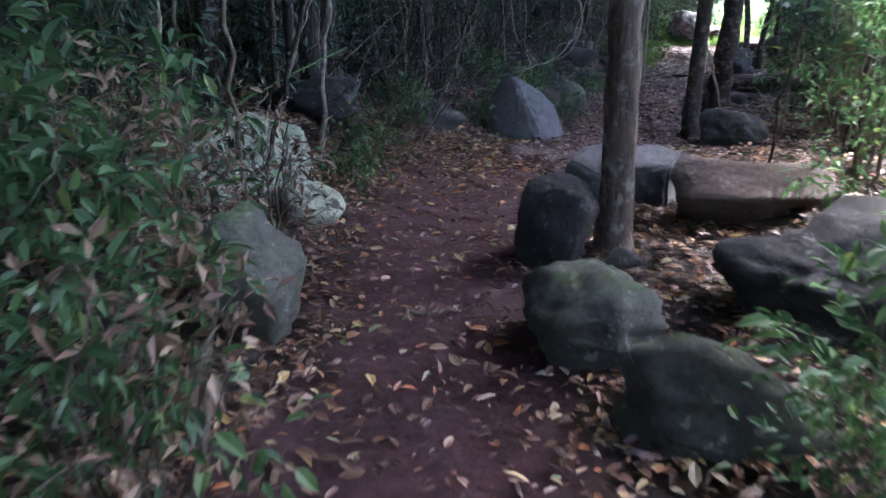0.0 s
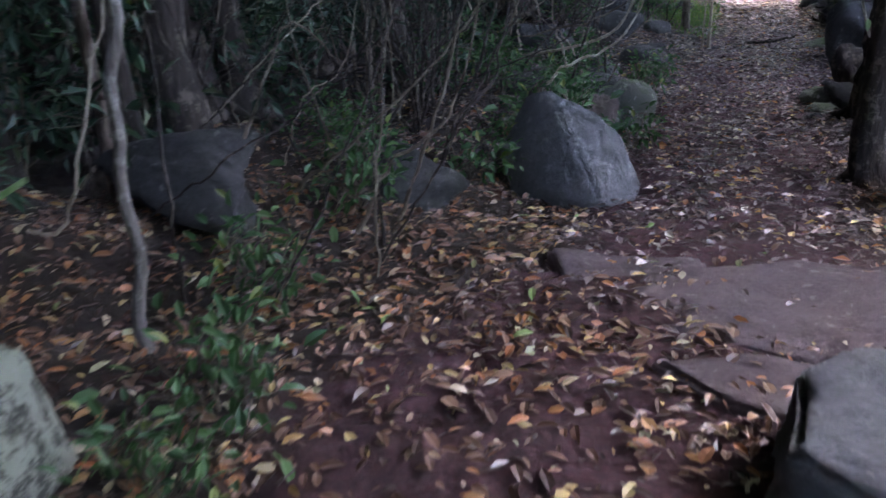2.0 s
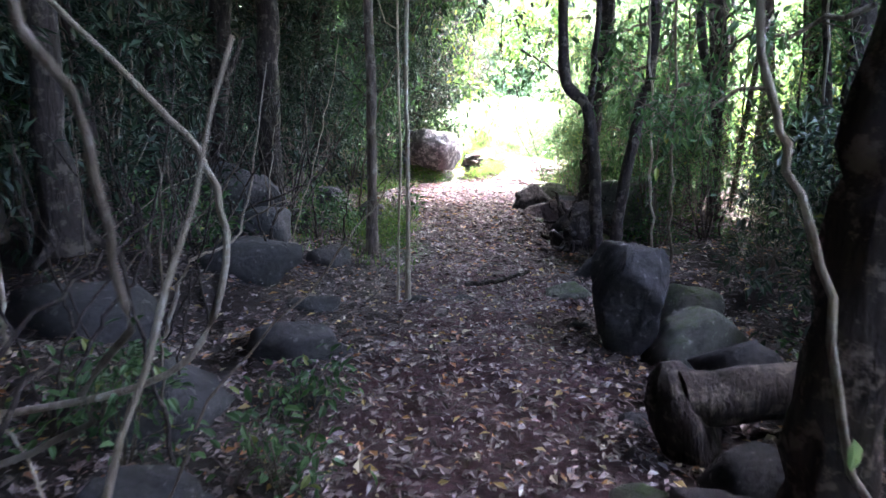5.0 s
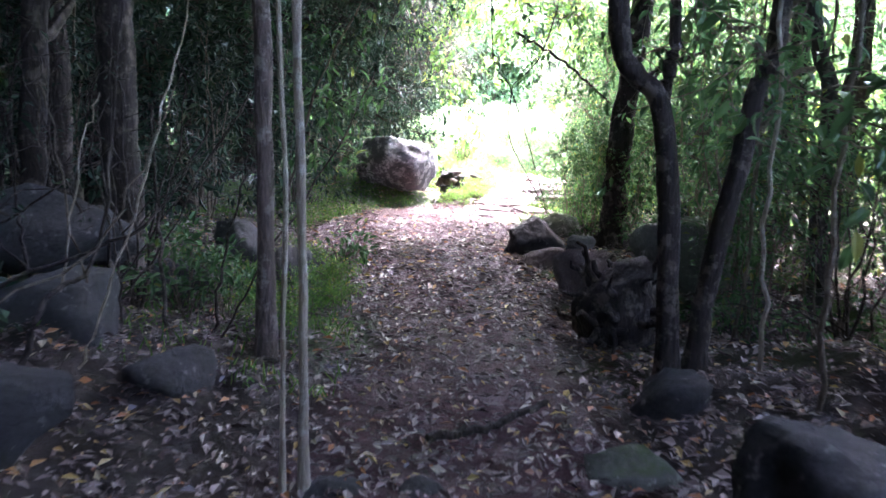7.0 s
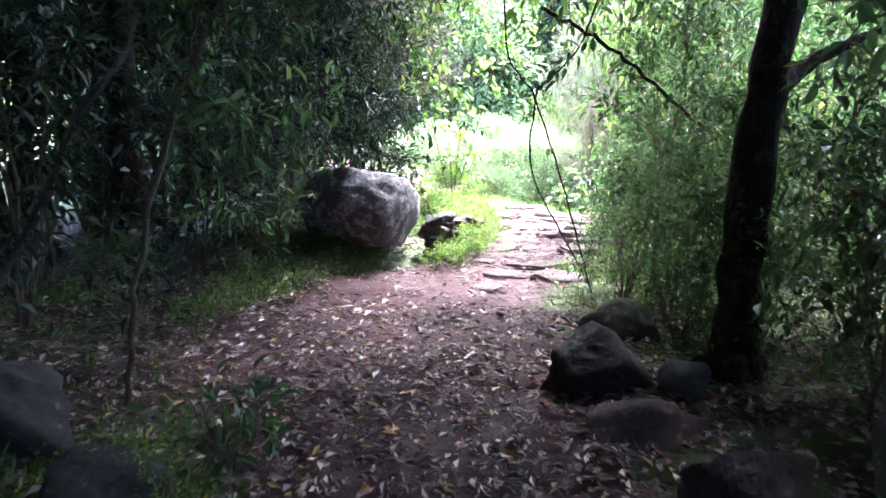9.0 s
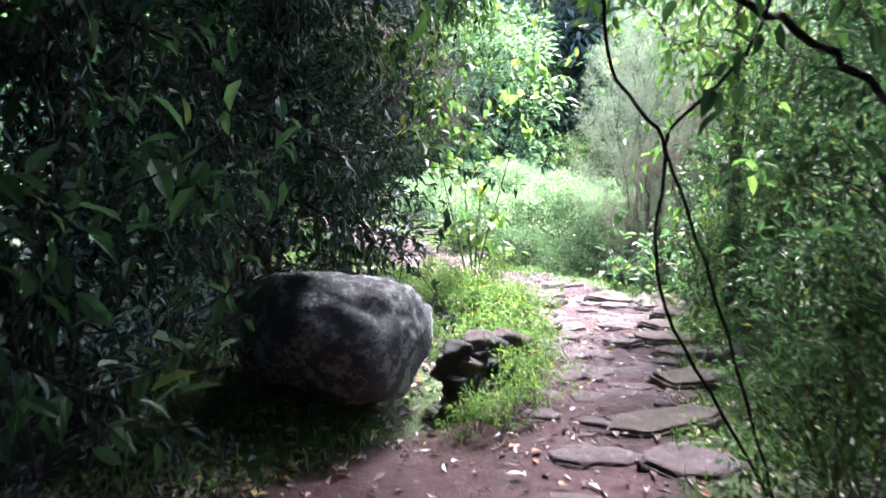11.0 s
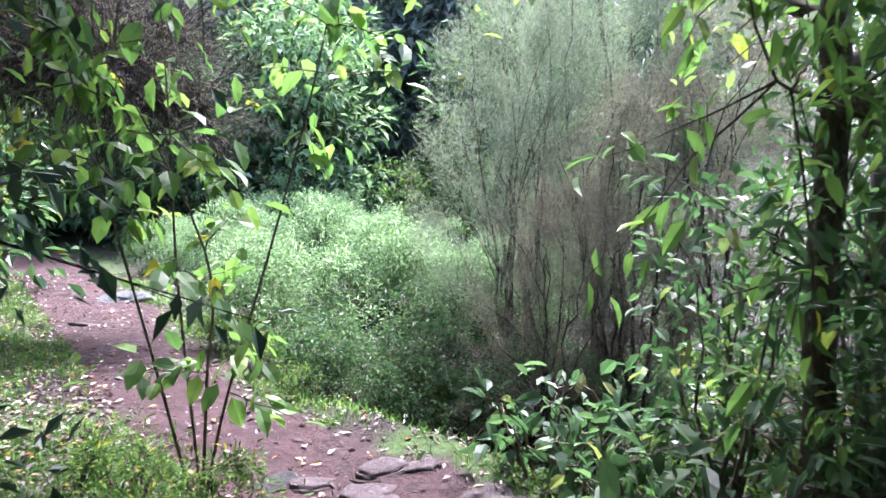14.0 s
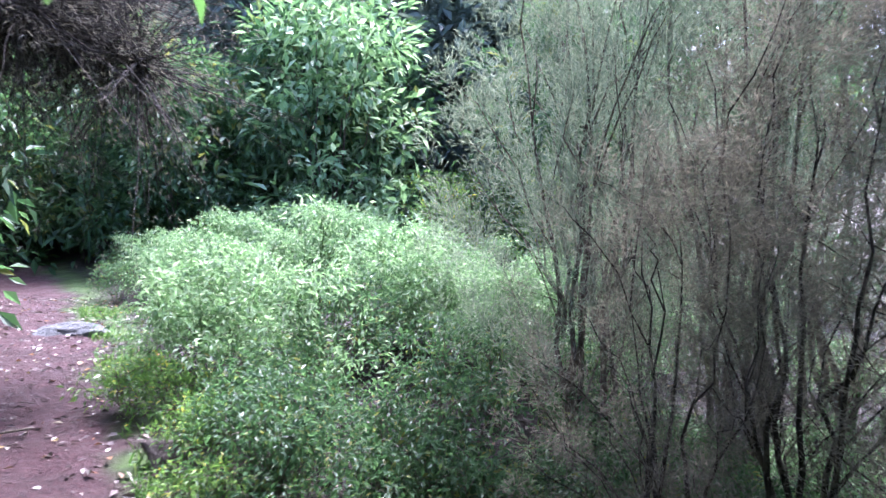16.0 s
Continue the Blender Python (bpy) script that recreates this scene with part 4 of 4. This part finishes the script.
strand("arching_vine", "large looping brown vine over the bank", [(-2.0, -.1, .38), (-1.53, -.1, .4), (-1.06, -.1, .53), (-.86, -.1, .74), (-.8, -.1, 1.04), (-.86, -.1, 1.27), (-1.0, -.1, 1.44), (-1.4, 0, 1.8)], .014, .01, PALE_TWIG, 31, category="vine", jitter=.004)
strand("arching_vine", "thin looping vine hanging from the trees", [(-.75, -1.5, 1.9), (-.6, -1.3, 1.3), (-.8, -1.2, .85), (-1.4, -1.3, .7)], .009, .006, TWIG, 32, category="vine")
for k in range(120):
    x, y = r.uniform(-3.2, -1.0), r.uniform(-5.0, 4.2)
    a = r.uniform(-1, 1)
    strand("dead_branch", "tangled bare dead branch in the thicket", [(x, y, gz(x, y) + .05), (x + a * .3, y + .1, .55), (x + a * .8, y + .3, r.uniform(.7, 1.3)), (x + a * 1.1, y + .5, r.uniform(.9, 1.9))], .006 + .009 * r.uniform(0, 1) ** 2, .003, (BARK_DARK, BARK_DARK, TWIG, BARK_DARK, BARK_DARK, PALE_TWIG)[k % 6], 1050 + k, jitter=.007, category="branch", group="dead branches")
for k in range(40):
    x, y = r.uniform(1.5, 3.6), r.uniform(-4, 9)
    a = r.uniform(-.3, .3)
    strand("slim_sapling", "thin upright stem in the thicket", [(x, y, gz(x, y)), (x + a * .3, y, 1), (x + a, y + a, 2.2), (x + a * 1.4, y, 3.6)], .012, .007, (TWIG, BARK_DARK, PALE_TWIG)[k % 3], 90 + k, jitter=.012, category="sapling", group="thin stems")
for k in range(10):
    x, y = r.uniform(1.3, 2.6), r.uniform(-1.8, .6)
    strand("dead_branch", "dry broken branch on the ground", [(x, y, gz(x, y) + .04), (x + r.uniform(-.4, .4), y + .2, gz(x, y) + .15), (x + r.uniform(-.8, .8), y + .4, gz(x, y) + .12)], .01, .005, PALE_TWIG, 140 + k, category="branch", group="dead branches")

for i in range(22):
    x, y = r.uniform(3.4, 5.8), r.uniform(-5, 8)
    shrub("undergrowth_shrub", "leafy green woodland shrub with thin stems", x, y, ("green_tall", "bright", "green_tall")[i % 3], r.uniform(0, 360), r.uniform(.8, 1.15), group="woodland undergrowth")
for x, y, sz in [(-1.05, -1.15, .5), (-1.22, -1.0, .45), (-.95, -1.3, .4), (-1.15, -1.4, .4)]:
    shrub("laurel_seedling", "glossy green sprig with drooping leaves beside rocks", x, y, "laurel_near", 70 * sz, sz, group="plants at the track edge")
for i in range(9):
    shrub("laurel_shrub", "tall dark laurel closing the bank", -4.6 + (i % 3) * .8, 4.5 + i * .7, "laurel_tall", i * 50, 1.3, group="laurels on the bank")
for i in range(12):
    x, y = r.uniform(-2.6, -1.15), r.uniform(-4.2, 4.6)
    shrub("laurel_seedling", "dark leafy seedling on the rubble bank", x, y, "laurel_near", r.uniform(0, 360), r.uniform(.4, .75), group="seedlings on the bank")
for i in range(30):
    y = -2.5 + i * .36 + r.uniform(-.2, .2)
    x = r.uniform(1.75, 3.3)
    shrub("undergrowth_shrub", "leafy green woodland shrub with thin stems", x, y, ("green", "thin", "laurel", "bare", "green")[i % 5], r.uniform(0, 360), r.uniform(.55, .95), group="woodland undergrowth")
for i in range(9):
    shrub("thicket", "dense dark thicket closing the wood", 6.0 + r.uniform(-.4, .4), -5 + i * 1.6, "far_green", r.uniform(0, 360), .9, group="thicket behind the wood")
for x, y, s in [(1.35, 7.2, .55), (1.55, 6.9, .6), (1.3, 8.3, .5), (1.5, 8.8, .6), (1.7, 7.6, .7)]:
    shrub("path_shrub", "leafy green shrub beside the raised path", x, y, "green", r.uniform(0, 360), s, group="shrubs beside the path")
for x, y, L, m in [(-.95, 8.75, .1, LEAF_BRIGHT), (-.3, 8.1, .09, LITTER), (-.55, 7.9, .1, LITTER), (.2, 8.9, .09, LITTER), (-.75, 8.4, .08, LEAF_BRIGHT), (1.35, -8.0, .1, LITTER), (1.2, -7.85, .09, LITTER)]:
    fl = new("fallen_leaf", leaves_mesh("fallen_leaf", np.array([[0, 0, 0.0]]), np.array([[r.normal(), r.normal(), .1]]), np.array([[0.1, .1, 1.0]]), L, L * .5, m, True, .2))
    fl.location = (x, y, gz(x, y) + .03)
    tagged(fl, "large pale fallen leaf lying on soil", "leaf", "large fallen leaves")
# shade tree over the boulder
for x, y, s, k in [(-1.3, 9.6, .7, "laurel"), (-1.75, 9.0, .9, "laurel"), (-1.5, 11.4, 1.15, "laurel_tall"), (-2.2, 9.9, 1.1, "laurel_tall"), (-1.35, 11.9, 1.0, "laurel_tall"), (-2.6, 8.4, 1.1, "laurel_tall"), (-2.9, 11, 1.2, "laurel_tall"), (-.75, 11.6, .85, "laurel"), (-1.0, 12.6, 1.1, "laurel_tall"), (-2.0, 12.8, 1.2, "laurel_tall"), (-1.9, 14.2, 1.2, "laurel_tall")]:
    shrub("laurel_shrub", "dense dark laurel in shade behind the boulder", x, y, k, r.uniform(0, 360), s, group="laurels round the boulder")
def bough(name, label, foot, tip, seed, n, leaf, mat, stem, spread=.35, fine=False, category="branch", group="", wr=.45):
    """An overhanging bough with side twigs and leaves."""
    rr = np.random.default_rng(seed)
    foot, tip = np.array(foot, float), np.array(tip, float)
    e = new(name)
    e.location = foot
    main = wander(foot - foot, tip - foot, 12, .03, seed)
    lines, pos, out = [(main, np.linspace(.018, .005, 12))], [], []
    for i in range(n // 14):
        s = main[rr.integers(3, 12)]
        d = rr.normal(0, 1, 3) * spread
        w = wander(s, s + d, 6, .02, seed * 7 + i)
        lines.append((w, np.linspace(.005, .0015, 6)))
        p = w[rr.integers(1, 6, 14)] + rr.normal(0, leaf * .5, (14, 3))
        pos.append(p)
        out.append(rr.normal(0, .8, (14, 3)) + unit(d) * .6 + np.array([0, 0, -.6]))
    pos, out = np.vstack(pos), np.vstack(out)
    L = leaf * rr.uniform(.6, 1.25, len(pos))
    piece("wood", tubes_mesh("wood", lines, stem, 5), e)["kind"] = "stuff"
    piece("leaves", leaves_mesh("leaves", pos, out, np.array([0, 0, 1.0]) + rr.normal(0, .4, (len(pos), 3)), L, L * wr, mat, fine), e)
    return tagged(e, label, category, group)


for k, (f, t, n) in enumerate([((-1.8, 11.6, 2.6), (-.5, 10.6, 2.2), 900), ((-1.8, 11.6, 3.0), (-.2, 11.6, 2.6), 900), ((-1.8, 11.6, 2.0), (-.45, 12.2, 1.4), 900), ((-1.9, 10.6, 1.8), (-1.15, 10.0, 1.3), 600), ((-1.8, 12.4, 3.2), (.4, 12.4, 2.9), 900), ((-2.2, 9.5, 2.2), (-1.0, 8.4, 2.0), 700), ((1.8, 7.2, 3.2), (.4, 7.4, 3.0), 700), ((-1, 5.3, 3.0), (-.4, 6.2, 2.7), 600), ((-1.2, 10.7, 1.6), (-.3, 10.6, 1.05), 350), ((-1.1, 11.3, 1.0), (-.25, 11.4, .7), 300)]):
    bough("laurel_bough", "overhanging dark laurel bough with pointed leaves", f, t, 60 + k, n, .085, LEAF_DARK, BARK_DARK, .45, group="overhanging boughs")
for k, (f, t, n) in enumerate([((-1.9, 8.0, 1.7), (-1.0, 7.9, 1.15), 98), ((-1.7, 8.3, 1.0), (-.95, 8.0, .65), 84), ((-1.9, 8.5, 2.1), (-.9, 8.4, 1.7), 98), ((-1.4, 9.6, 1.3), (-.75, 9.05, .85), 84)]):
    bough("laurel_spray", "drooping laurel spray with large pale-backed leaves", f, t, 110 + k, n, .12, LEAF_MID, BARK_DARK, .26, True, group="laurel sprays")
for x, y, sz in [(-.72, 4.6, .6), (-.85, 5.0, .7), (-.7, 5.3, .6), (-.95, 4.3, .6), (-1.0, 5.6, .7), (-.62, 4.95, .5), (-.8, 4.2, .5), (-1.15, 4.8, .6), (.3, 9.62, .7), (.4, 9.95, .8), (.45, 10.35, .9), (.12, 9.45, .6), (.3, 10.6, 1.0), (.55, 10.9, .8)]:
    shrub("fern_tuft", "feathery light green fern tuft by the path", x, y, "fern", r.uniform(0, 360), sz, group="fern tufts", category="plant")
# shrubs on the right of the raised path
for x, y, s, k in [(1.5, 7.9, .6, "green"), (1.75, 8.6, .75, "green_tall"), (1.95, 9.3, .7, "thin"), (2.0, 9.9, .8, "green"), (2.3, 10.5, .8, "thin"), (2.5, 11.2, .8, "green_tall"), (2.6, 12.0, .7, "green"), (2.4, 12.6, .6, "bright"), (3.0, 9.3, 1.0, "green_tall"), (3.2, 10.6, 1.1, "bright"), (3.4, 12, 1.1, "green_tall"), (3.9, 13.4, 1.0, "green_tall"), (2.9, 8.0, 1.0, "green_tall"), (4.2, 11, 1.1, "green_tall")]:
    shrub("path_shrub", "leafy green shrub beside the raised path", x, y, k, r.uniform(0, 360), s, group="shrubs beside the path")
for k, (f, t, n, mt) in enumerate([((2.2, 11.5, 2.4), (1.5, 11.0, 2.6), 400, LEAF_BRIGHT), ((2.2, 11.5, 2.0), (1.8, 12.1, 2.1), 300, LEAF_BRIGHT), ((3.0, 12.6, 2.7), (2.2, 13.4, 2.35), 120, LEAF_BRIGHT), ((1.9, 9.4, 2.2), (1.1, 8.6, 2.1), 300, LEAF_MID), ((1.8, 9.5, 2.9), (.4, 9.5, 2.35), 500, LEAF_BRIGHT), ((-1.2, 9.2, 2.9), (.2, 9.0, 2.55), 500, LEAF_MID), ((1.7, 8.9, 2.4), (.8, 9.2, 2.3), 300, LEAF_BRIGHT), ((-1.0, 12.8, 2.9), (.5, 13.3, 2.5), 500, LEAF_BRIGHT), ((-1.2, 13.4, 2.3), (.0, 13.6, 2.2), 500, LEAF_BRIGHT), ((2.7, 11.7, .9), (2.1, 12.1, 1.2), 220, LEAF_MID), ((2.7, 11.6, 1.3), (2.0, 12.0, 1.7), 260, LEAF_BRIGHT), ((2.7, 11.9, 2.0), (2.1, 12.3, 2.1), 260, LEAF_BRIGHT), ((2.5, 11.7, .4), (2.1, 12.2, .6), 220, LEAF_MID)]):
    bough("leafy_bough", "sunlit bough with fresh green leaves", f, t, 80 + k, n, .1, mt, TWIG, .4, True, group="sunlit boughs")
strand("looping_vine", "thin dark vine looping down beside the path", [(.42, 8.4, 2.3), (.448, 8.4, 1.84), (.48, 8.4, 1.62), (.563, 8.4, 1.49), (.665, 8.4, 1.36), (.645, 8.4, 1.07), (.69, 8.4, .81), (.874, 8.4, .486), (1.1, 8.4, .1)], 0.0065, 0.006, BARK_DARK, 33, n=36, jitter=.003)
strand("looping_vine", "thin dark vine crossing another", [(1.1, 8.42, 2.2), (.975, 8.42, 1.77), (.874, 8.42, 1.6), (.71, 8.42, 1.44), (.675, 8.42, 1.34), (.764, 8.42, 1.11), (.874, 8.42, .81), (1.04, 8.42, .3), (1.12, 8.42, .05)], 0.0065, 0.006, BARK_DARK, 34, n=36, jitter=.003)
strand("branch", "thin dark slanting branch above the path edge", [(.7, 8.6, 1.95), (.97, 8.45, 1.79), (1.39, 8.4, 1.5), (1.9, 8.3, 1.1)], .015, .012, BARK_DARK, 35, category="branch")

for x, y, sz in [(2.3, 12.55, .8), (2.6, 13.0, .95), (2.8, 12.3, 1.0)]:
    shrub("broad_leaved_shrub", "green shrub with broad oval leaves beside the path", x, y, "broad", r.uniform(0, 360), sz, group="broad-leaved shrubs")
for k, (f, t, n) in enumerate([((1.6, 3.9, 1.9), (1.25, 3.5, 1.5), 180), ((1.9, 4.4, 1.5), (1.45, 4.0, 1.1), 200), ((1.7, 4.2, 2.2), (1.0, 3.9, 1.9), 220), ((2.0, 5.6, 1.8), (1.3, 5.6, 1.6), 260), ((2.1, 6.2, 1.2), (1.5, 6.1, 1.0), 240), ((2.0, 1.6, 1.9), (1.3, 1.7, 1.7), 220), ((1.9, 2.6, 1.5), (1.35, 2.7, 1.2), 220)]):
    bough("leafy_bough", "thin bough with green leaves over the track edge", f, t, 130 + k, n, .08, LEAF_MID, TWIG, .32, True, group="boughs over the track edge")
for i in range(9):
    x, y = r.uniform(2.8, 4.6), r.uniform(4, 11)
    shrub("undergrowth_shrub", "leafy green woodland shrub with thin stems", x, y, ("green_tall", "bright", "green_tall")[i % 3], r.uniform(0, 360), r.uniform(.8, 1.1), group="woodland undergrowth")

# clearing
r = np.random.default_rng(44)
WEED = "bright pale green weeds grown into a mound"
for i in range(78):
    x, y = r.uniform(.3, 5.2), r.uniform(16.0, 25)
    cx = float(np.interp(y, TRACK[:, 1], TRACK[:, 0]))
    x = max(x - (y - 17) * .3, cx + 1.1)
    shrub("weed_clump", WEED, x, y, ("weed_dark", "weed", "weed_tall", "weed")[i % 4], r.uniform(0, 360), r.uniform(.8, 1.1) * (.68 + .32 * math.exp(-((x - 1.1) / 1.5) ** 2)), z=gz(x, y) if y < 17.6 else max(gz(x, y), -.35) + .1 * r.uniform(-1, 1), group="weeds in the clearing", category="plant")
for i in range(16):
    x, y = r.uniform(.9, 3.4), r.uniform(15.3, 16.6)
    shrub("weed_clump", "darker green weeds at the gully edge", x, y, "weed_dark", r.uniform(0, 360), r.uniform(.7, 1.0), z=gz(x, y), group="weeds in the clearing", category="plant")
for x, y, s in [(2.75, 16.3, 1.0), (3.5, 16.0, 1.1), (3.2, 17.5, 1.15), (4.4, 16.4, 1.2)]:
    shrub("tree_heath", "feathery grey-green tree heath with thin dark stems", x, y, "heath", r.uniform(0, 360), s, z=-.6, group="tree heaths", category="tree")
for x, y, s in [(2.5, 14.9, .68), (3.25, 15.1, .95), (4.0, 15.0, 1.15)]:
    shrub("dry_tree_heath", "feathery tree heath with brown dry lower twigs", x, y, "heath_dry", r.uniform(0, 360), s, z=-.5, group="tree heaths", category="tree")
for k, (f, t) in enumerate([((-2.6, 18.6, 2.9), (0, 17.9, 2.0)), ((-2.6, 18.6, 3.3), (-.3, 18.6, 2.7)), ((-2.4, 18.2, 2.5), (-.6, 17.6, 2.3))]):
    bough("heath_bough", "overhanging feathery brown heath bough", f, t, 90 + k, 20000, .05, NEEDLE_BROWN, BARK_DARK, .5, group="heath boughs", wr=.1)
for i in range(26):
    x, y = r.uniform(-7.5, 2.2), r.uniform(26, 31)
    shrub("leafy_tree", "sunlit green broad-leaved tree behind the weeds", x, y, "far_green" if i % 2 else "far_pale", r.uniform(0, 360), r.uniform(.7, 1.15), group="trees behind the clearing", category="tree")
for x, y, s in [(-3.4, 16, .9), (-3.2, 18.5, .9), (-3.9, 21, 1.0), (-5, 24, 1.0), (-.9, 25.5, .75), (-4.4, 17.5, 1.0), (8, 15, .9), (8.5, 18, 1.0), (6.6, 22, 1.1), (6, 26, 1.1), (5.4, 12.5, .9)]:
    shrub("leafy_tree", "green broad-leaved tree beside the clearing", x, y, "far_green", r.uniform(0, 360), s, group="trees behind the clearing", category="tree")
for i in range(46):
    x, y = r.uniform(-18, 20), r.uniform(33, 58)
    shrub("far_tree", "tree on the far slope, its pale leaf colour holding haze", x, y, "far_hazed", r.uniform(0, 360), r.uniform(.8, 1.3), group="trees on the far slope", category="tree")
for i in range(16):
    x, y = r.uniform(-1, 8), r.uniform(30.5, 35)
    shrub("far_tree", "tree on the far slope, its pale leaf colour holding haze", x, y, "far_hazed" if i % 3 else "far_pale", r.uniform(0, 360), r.uniform(.7, 1.1), group="trees on the far slope", category="tree")
for i in range(12):
    x, y = r.uniform(2.5, 6.5), r.uniform(24, 30)
    shrub("yellowish_shrub", "yellow-green shrub behind the weeds", x, y, "bright", r.uniform(0, 360), r.uniform(.9, 1.3), group="yellow-green shrubs")

# sapling with large yellow-green leaves at the bend
sap = new("leafy_sapling")
base = np.array([.32, 13.5, gz(.32, 13.5)])
sap.location = base
rr = np.random.default_rng(3)
stems = [([0, 0, 0], [.1, 0, .5], [.3, 0, 1.2], [.5, -.05, 2.0], [.62, -.1, 2.7]), ([0, 0, 0], [-.05, 0, .5], [-.1, 0, 1.1], [-.12, 0, 1.7], [-.15, 0, 2.2]), ([0, 0, .1], [.02, 0, .6], [.04, -.05, 1.1], [-.2, -.1, 1.7], [-.5, -.1, 2.2]), ([-.04, .02, 0], [-.2, 0, .7], [-.35, 0, 1.3], [-.5, 0, 1.9], [-.6, 0, 2.5])]
pos, out = [], []
for s in stems:
    c = curve_pts(s, 16)
    piece("stem", tubes_mesh("stem", [(c, np.linspace(.009, .003, 16))], TWIG, 6), sap)
    for j in range(9):
        k = rr.integers(4, 16)
        d = rr.normal(0, 1, 3) * np.array([.28, .28, .16])
        w = wander(c[k], c[k] + d, 6, .01, 900 + j + 10 * len(pos))
        piece("twig", tubes_mesh("twig", [(w, np.linspace(.004, .002, 6))], TWIG, 4), sap)
        m = 11
        pos.append(w[rr.integers(1, 6, m)] + rr.normal(0, .035, (m, 3)))
        out.append(rr.normal(0, .6, (m, 3)) + unit(d) * .7 + np.array([0, 0, -.55]))
pos, out = np.vstack(pos), np.vstack(out)
L = .125 * rr.uniform(.6, 1.25, len(pos))
piece("leaves", leaves_mesh("leaves", pos, out, np.array([0, 0, 1.0]) + rr.normal(0, .35, (len(pos), 3)), L, L * .62, LEAF_BRIGHT, True, .1), sap)
tagged(sap, "leaning sapling with large yellow-green leaves at the bend", "sapling")
for x, y, s in [(2.0, 13.6, .9), (2.3, 13.5, .8), (2.2, 13.0, .8)]:
    shrub("broad_leaved_weed", "weed with broad pale leaves at the stone edge", x, y, "herb", r.uniform(0, 360), s * 2.2, group="broad-leaved weeds", category="plant")

# ---------------------------------------------------------------- grass and ferns
def scatter(n, x0, x1, y0, y1, seed, keep):
    rr = np.random.default_rng(seed)
    x, y = rr.uniform(x0, x1, n), rr.uniform(y0, y1, n)
    d, s = track_at(x, y)
    k = keep(x, y, d, s, fbm(np.stack([x, y, x * 0], -1) * 1.6, 3), rr.uniform(0, 1, n))
    return x[k], y[k], d[k], rr


x, y, d, rr = scatter(110000, -2.6, 3.2, 3.4, 21, 71, lambda x, y, d, s, f, u: (d > .04) & (d < 1.6) & (u < (.15 + 1.2 * smooth(.44, .58, f + .10 * smooth(8, 11, y)))) & ~((y < 8) & (s > 0)))
p = np.stack([x, y, level(x, y) - .005], -1)
o = rr.normal(0, .55, (len(x), 3)) + np.array([0, 0, 1.0])
L = rr.uniform(.03, .10, len(x))
tagged(new("grass", leaves_mesh("grass", p, o, rr.normal(0, 1, (len(x), 3)), L, L * .13, GRASS)), "fresh green grass and clover along the path", "grass", kind="stuff")
x, y, d, rr = scatter(60000, -2.6, 3.2, 3.6, 21, 72, lambda x, y, d, s, f, u: (d > .06) & (d < 1.5) & (u < 1.5 * smooth(.46, .6, f + .09 * smooth(8, 11, y))) & ~((y < 8) & (s > 0)))
p = np.stack([x, y, level(x, y) + rr.uniform(.01, .09, len(x))], -1)
o = rr.normal(0, 1, (len(x), 3)) * np.array([1, 1, .25])
L = rr.uniform(.015, .035, len(x))
tagged(new("ground_cover", leaves_mesh("ground_cover", p, o, np.array([0, 0, 1.0]) + rr.normal(0, .35, (len(x), 3)), L, L * .7, LEAF_BRIGHT)), "tiny-leaved bright green ground cover", "plant", kind="stuff")
r = np.random.default_rng(55)
for i in range(34):
    x, y = float(r.uniform(-.5, .95)), float(r.uniform(10.6, 17))
    d, s = track_at(np.array([x]), np.array([y]))
    if d[0] < .12:
        continue
    shrub("fern_tuft", "feathery light green fern tuft by the path", x, y, "fern", r.uniform(0, 360), r.uniform(.6, 1.1), group="fern tufts", category="plant")

# ---------------------------------------------------------------- fallen leaves
x, y, d, rr = scatter(230000, -3.0, 4.0, -9.6, 22, 73, lambda x, y, d, s, f, u: u < (.14 + .12 * (1 - smooth(-4, -1, y)) + .16 * smooth(-5.6, -4.4, y) + .35 * smooth(-6, -4.8, y) * smooth(.4, .55, f) + .6 * smooth(-.2, .25, d) * (1 - smooth(1.0, 2.6, d)) + .4 * smooth(-3, -1, y) * (1 - smooth(7, 9, y))) * (1 - .75 * smooth(6.5, 9, y) * np.where((s < 0) & (d > 0), .35, 1.0)))
p = np.stack([x, y, level(x, y) + rr.uniform(.004, .02, len(x))], -1)
a = rr.uniform(0, 2 * math.pi, len(x))
o = np.stack([np.cos(a), np.sin(a), rr.normal(0, .22, len(x))], -1)
L = rr.uniform(.018, .06, len(x)) * 1.2
near = y < -4.0 + rr.normal(0, .6, len(x)) + 1.6 * (d > .1)
up = np.array([0, 0, 1.0]) + rr.normal(0, .3, (len(x), 3))
wd = L * rr.uniform(.35, .6, len(x))
va, fa = leaf_arrays(p[near], o[near], up[near], L[near] * 1.15, wd[near] * 1.2, True, .12)
vb, fb = leaf_arrays(p[~near], o[~near], up[~near], L[~near], wd[~near], False, .16)
tagged(new("leaf_litter", raw_mesh("leaf_litter", va, fa, LITTER_WARM, False)), "brown, orange and yellow fallen leaves on dark soil", "leaf litter", kind="stuff")
tagged(new("leaf_litter", raw_mesh("leaf_litter", vb, fb, LITTER, False)), "damp grey-brown fallen leaves covering the trodden soil", "leaf litter", kind="stuff")
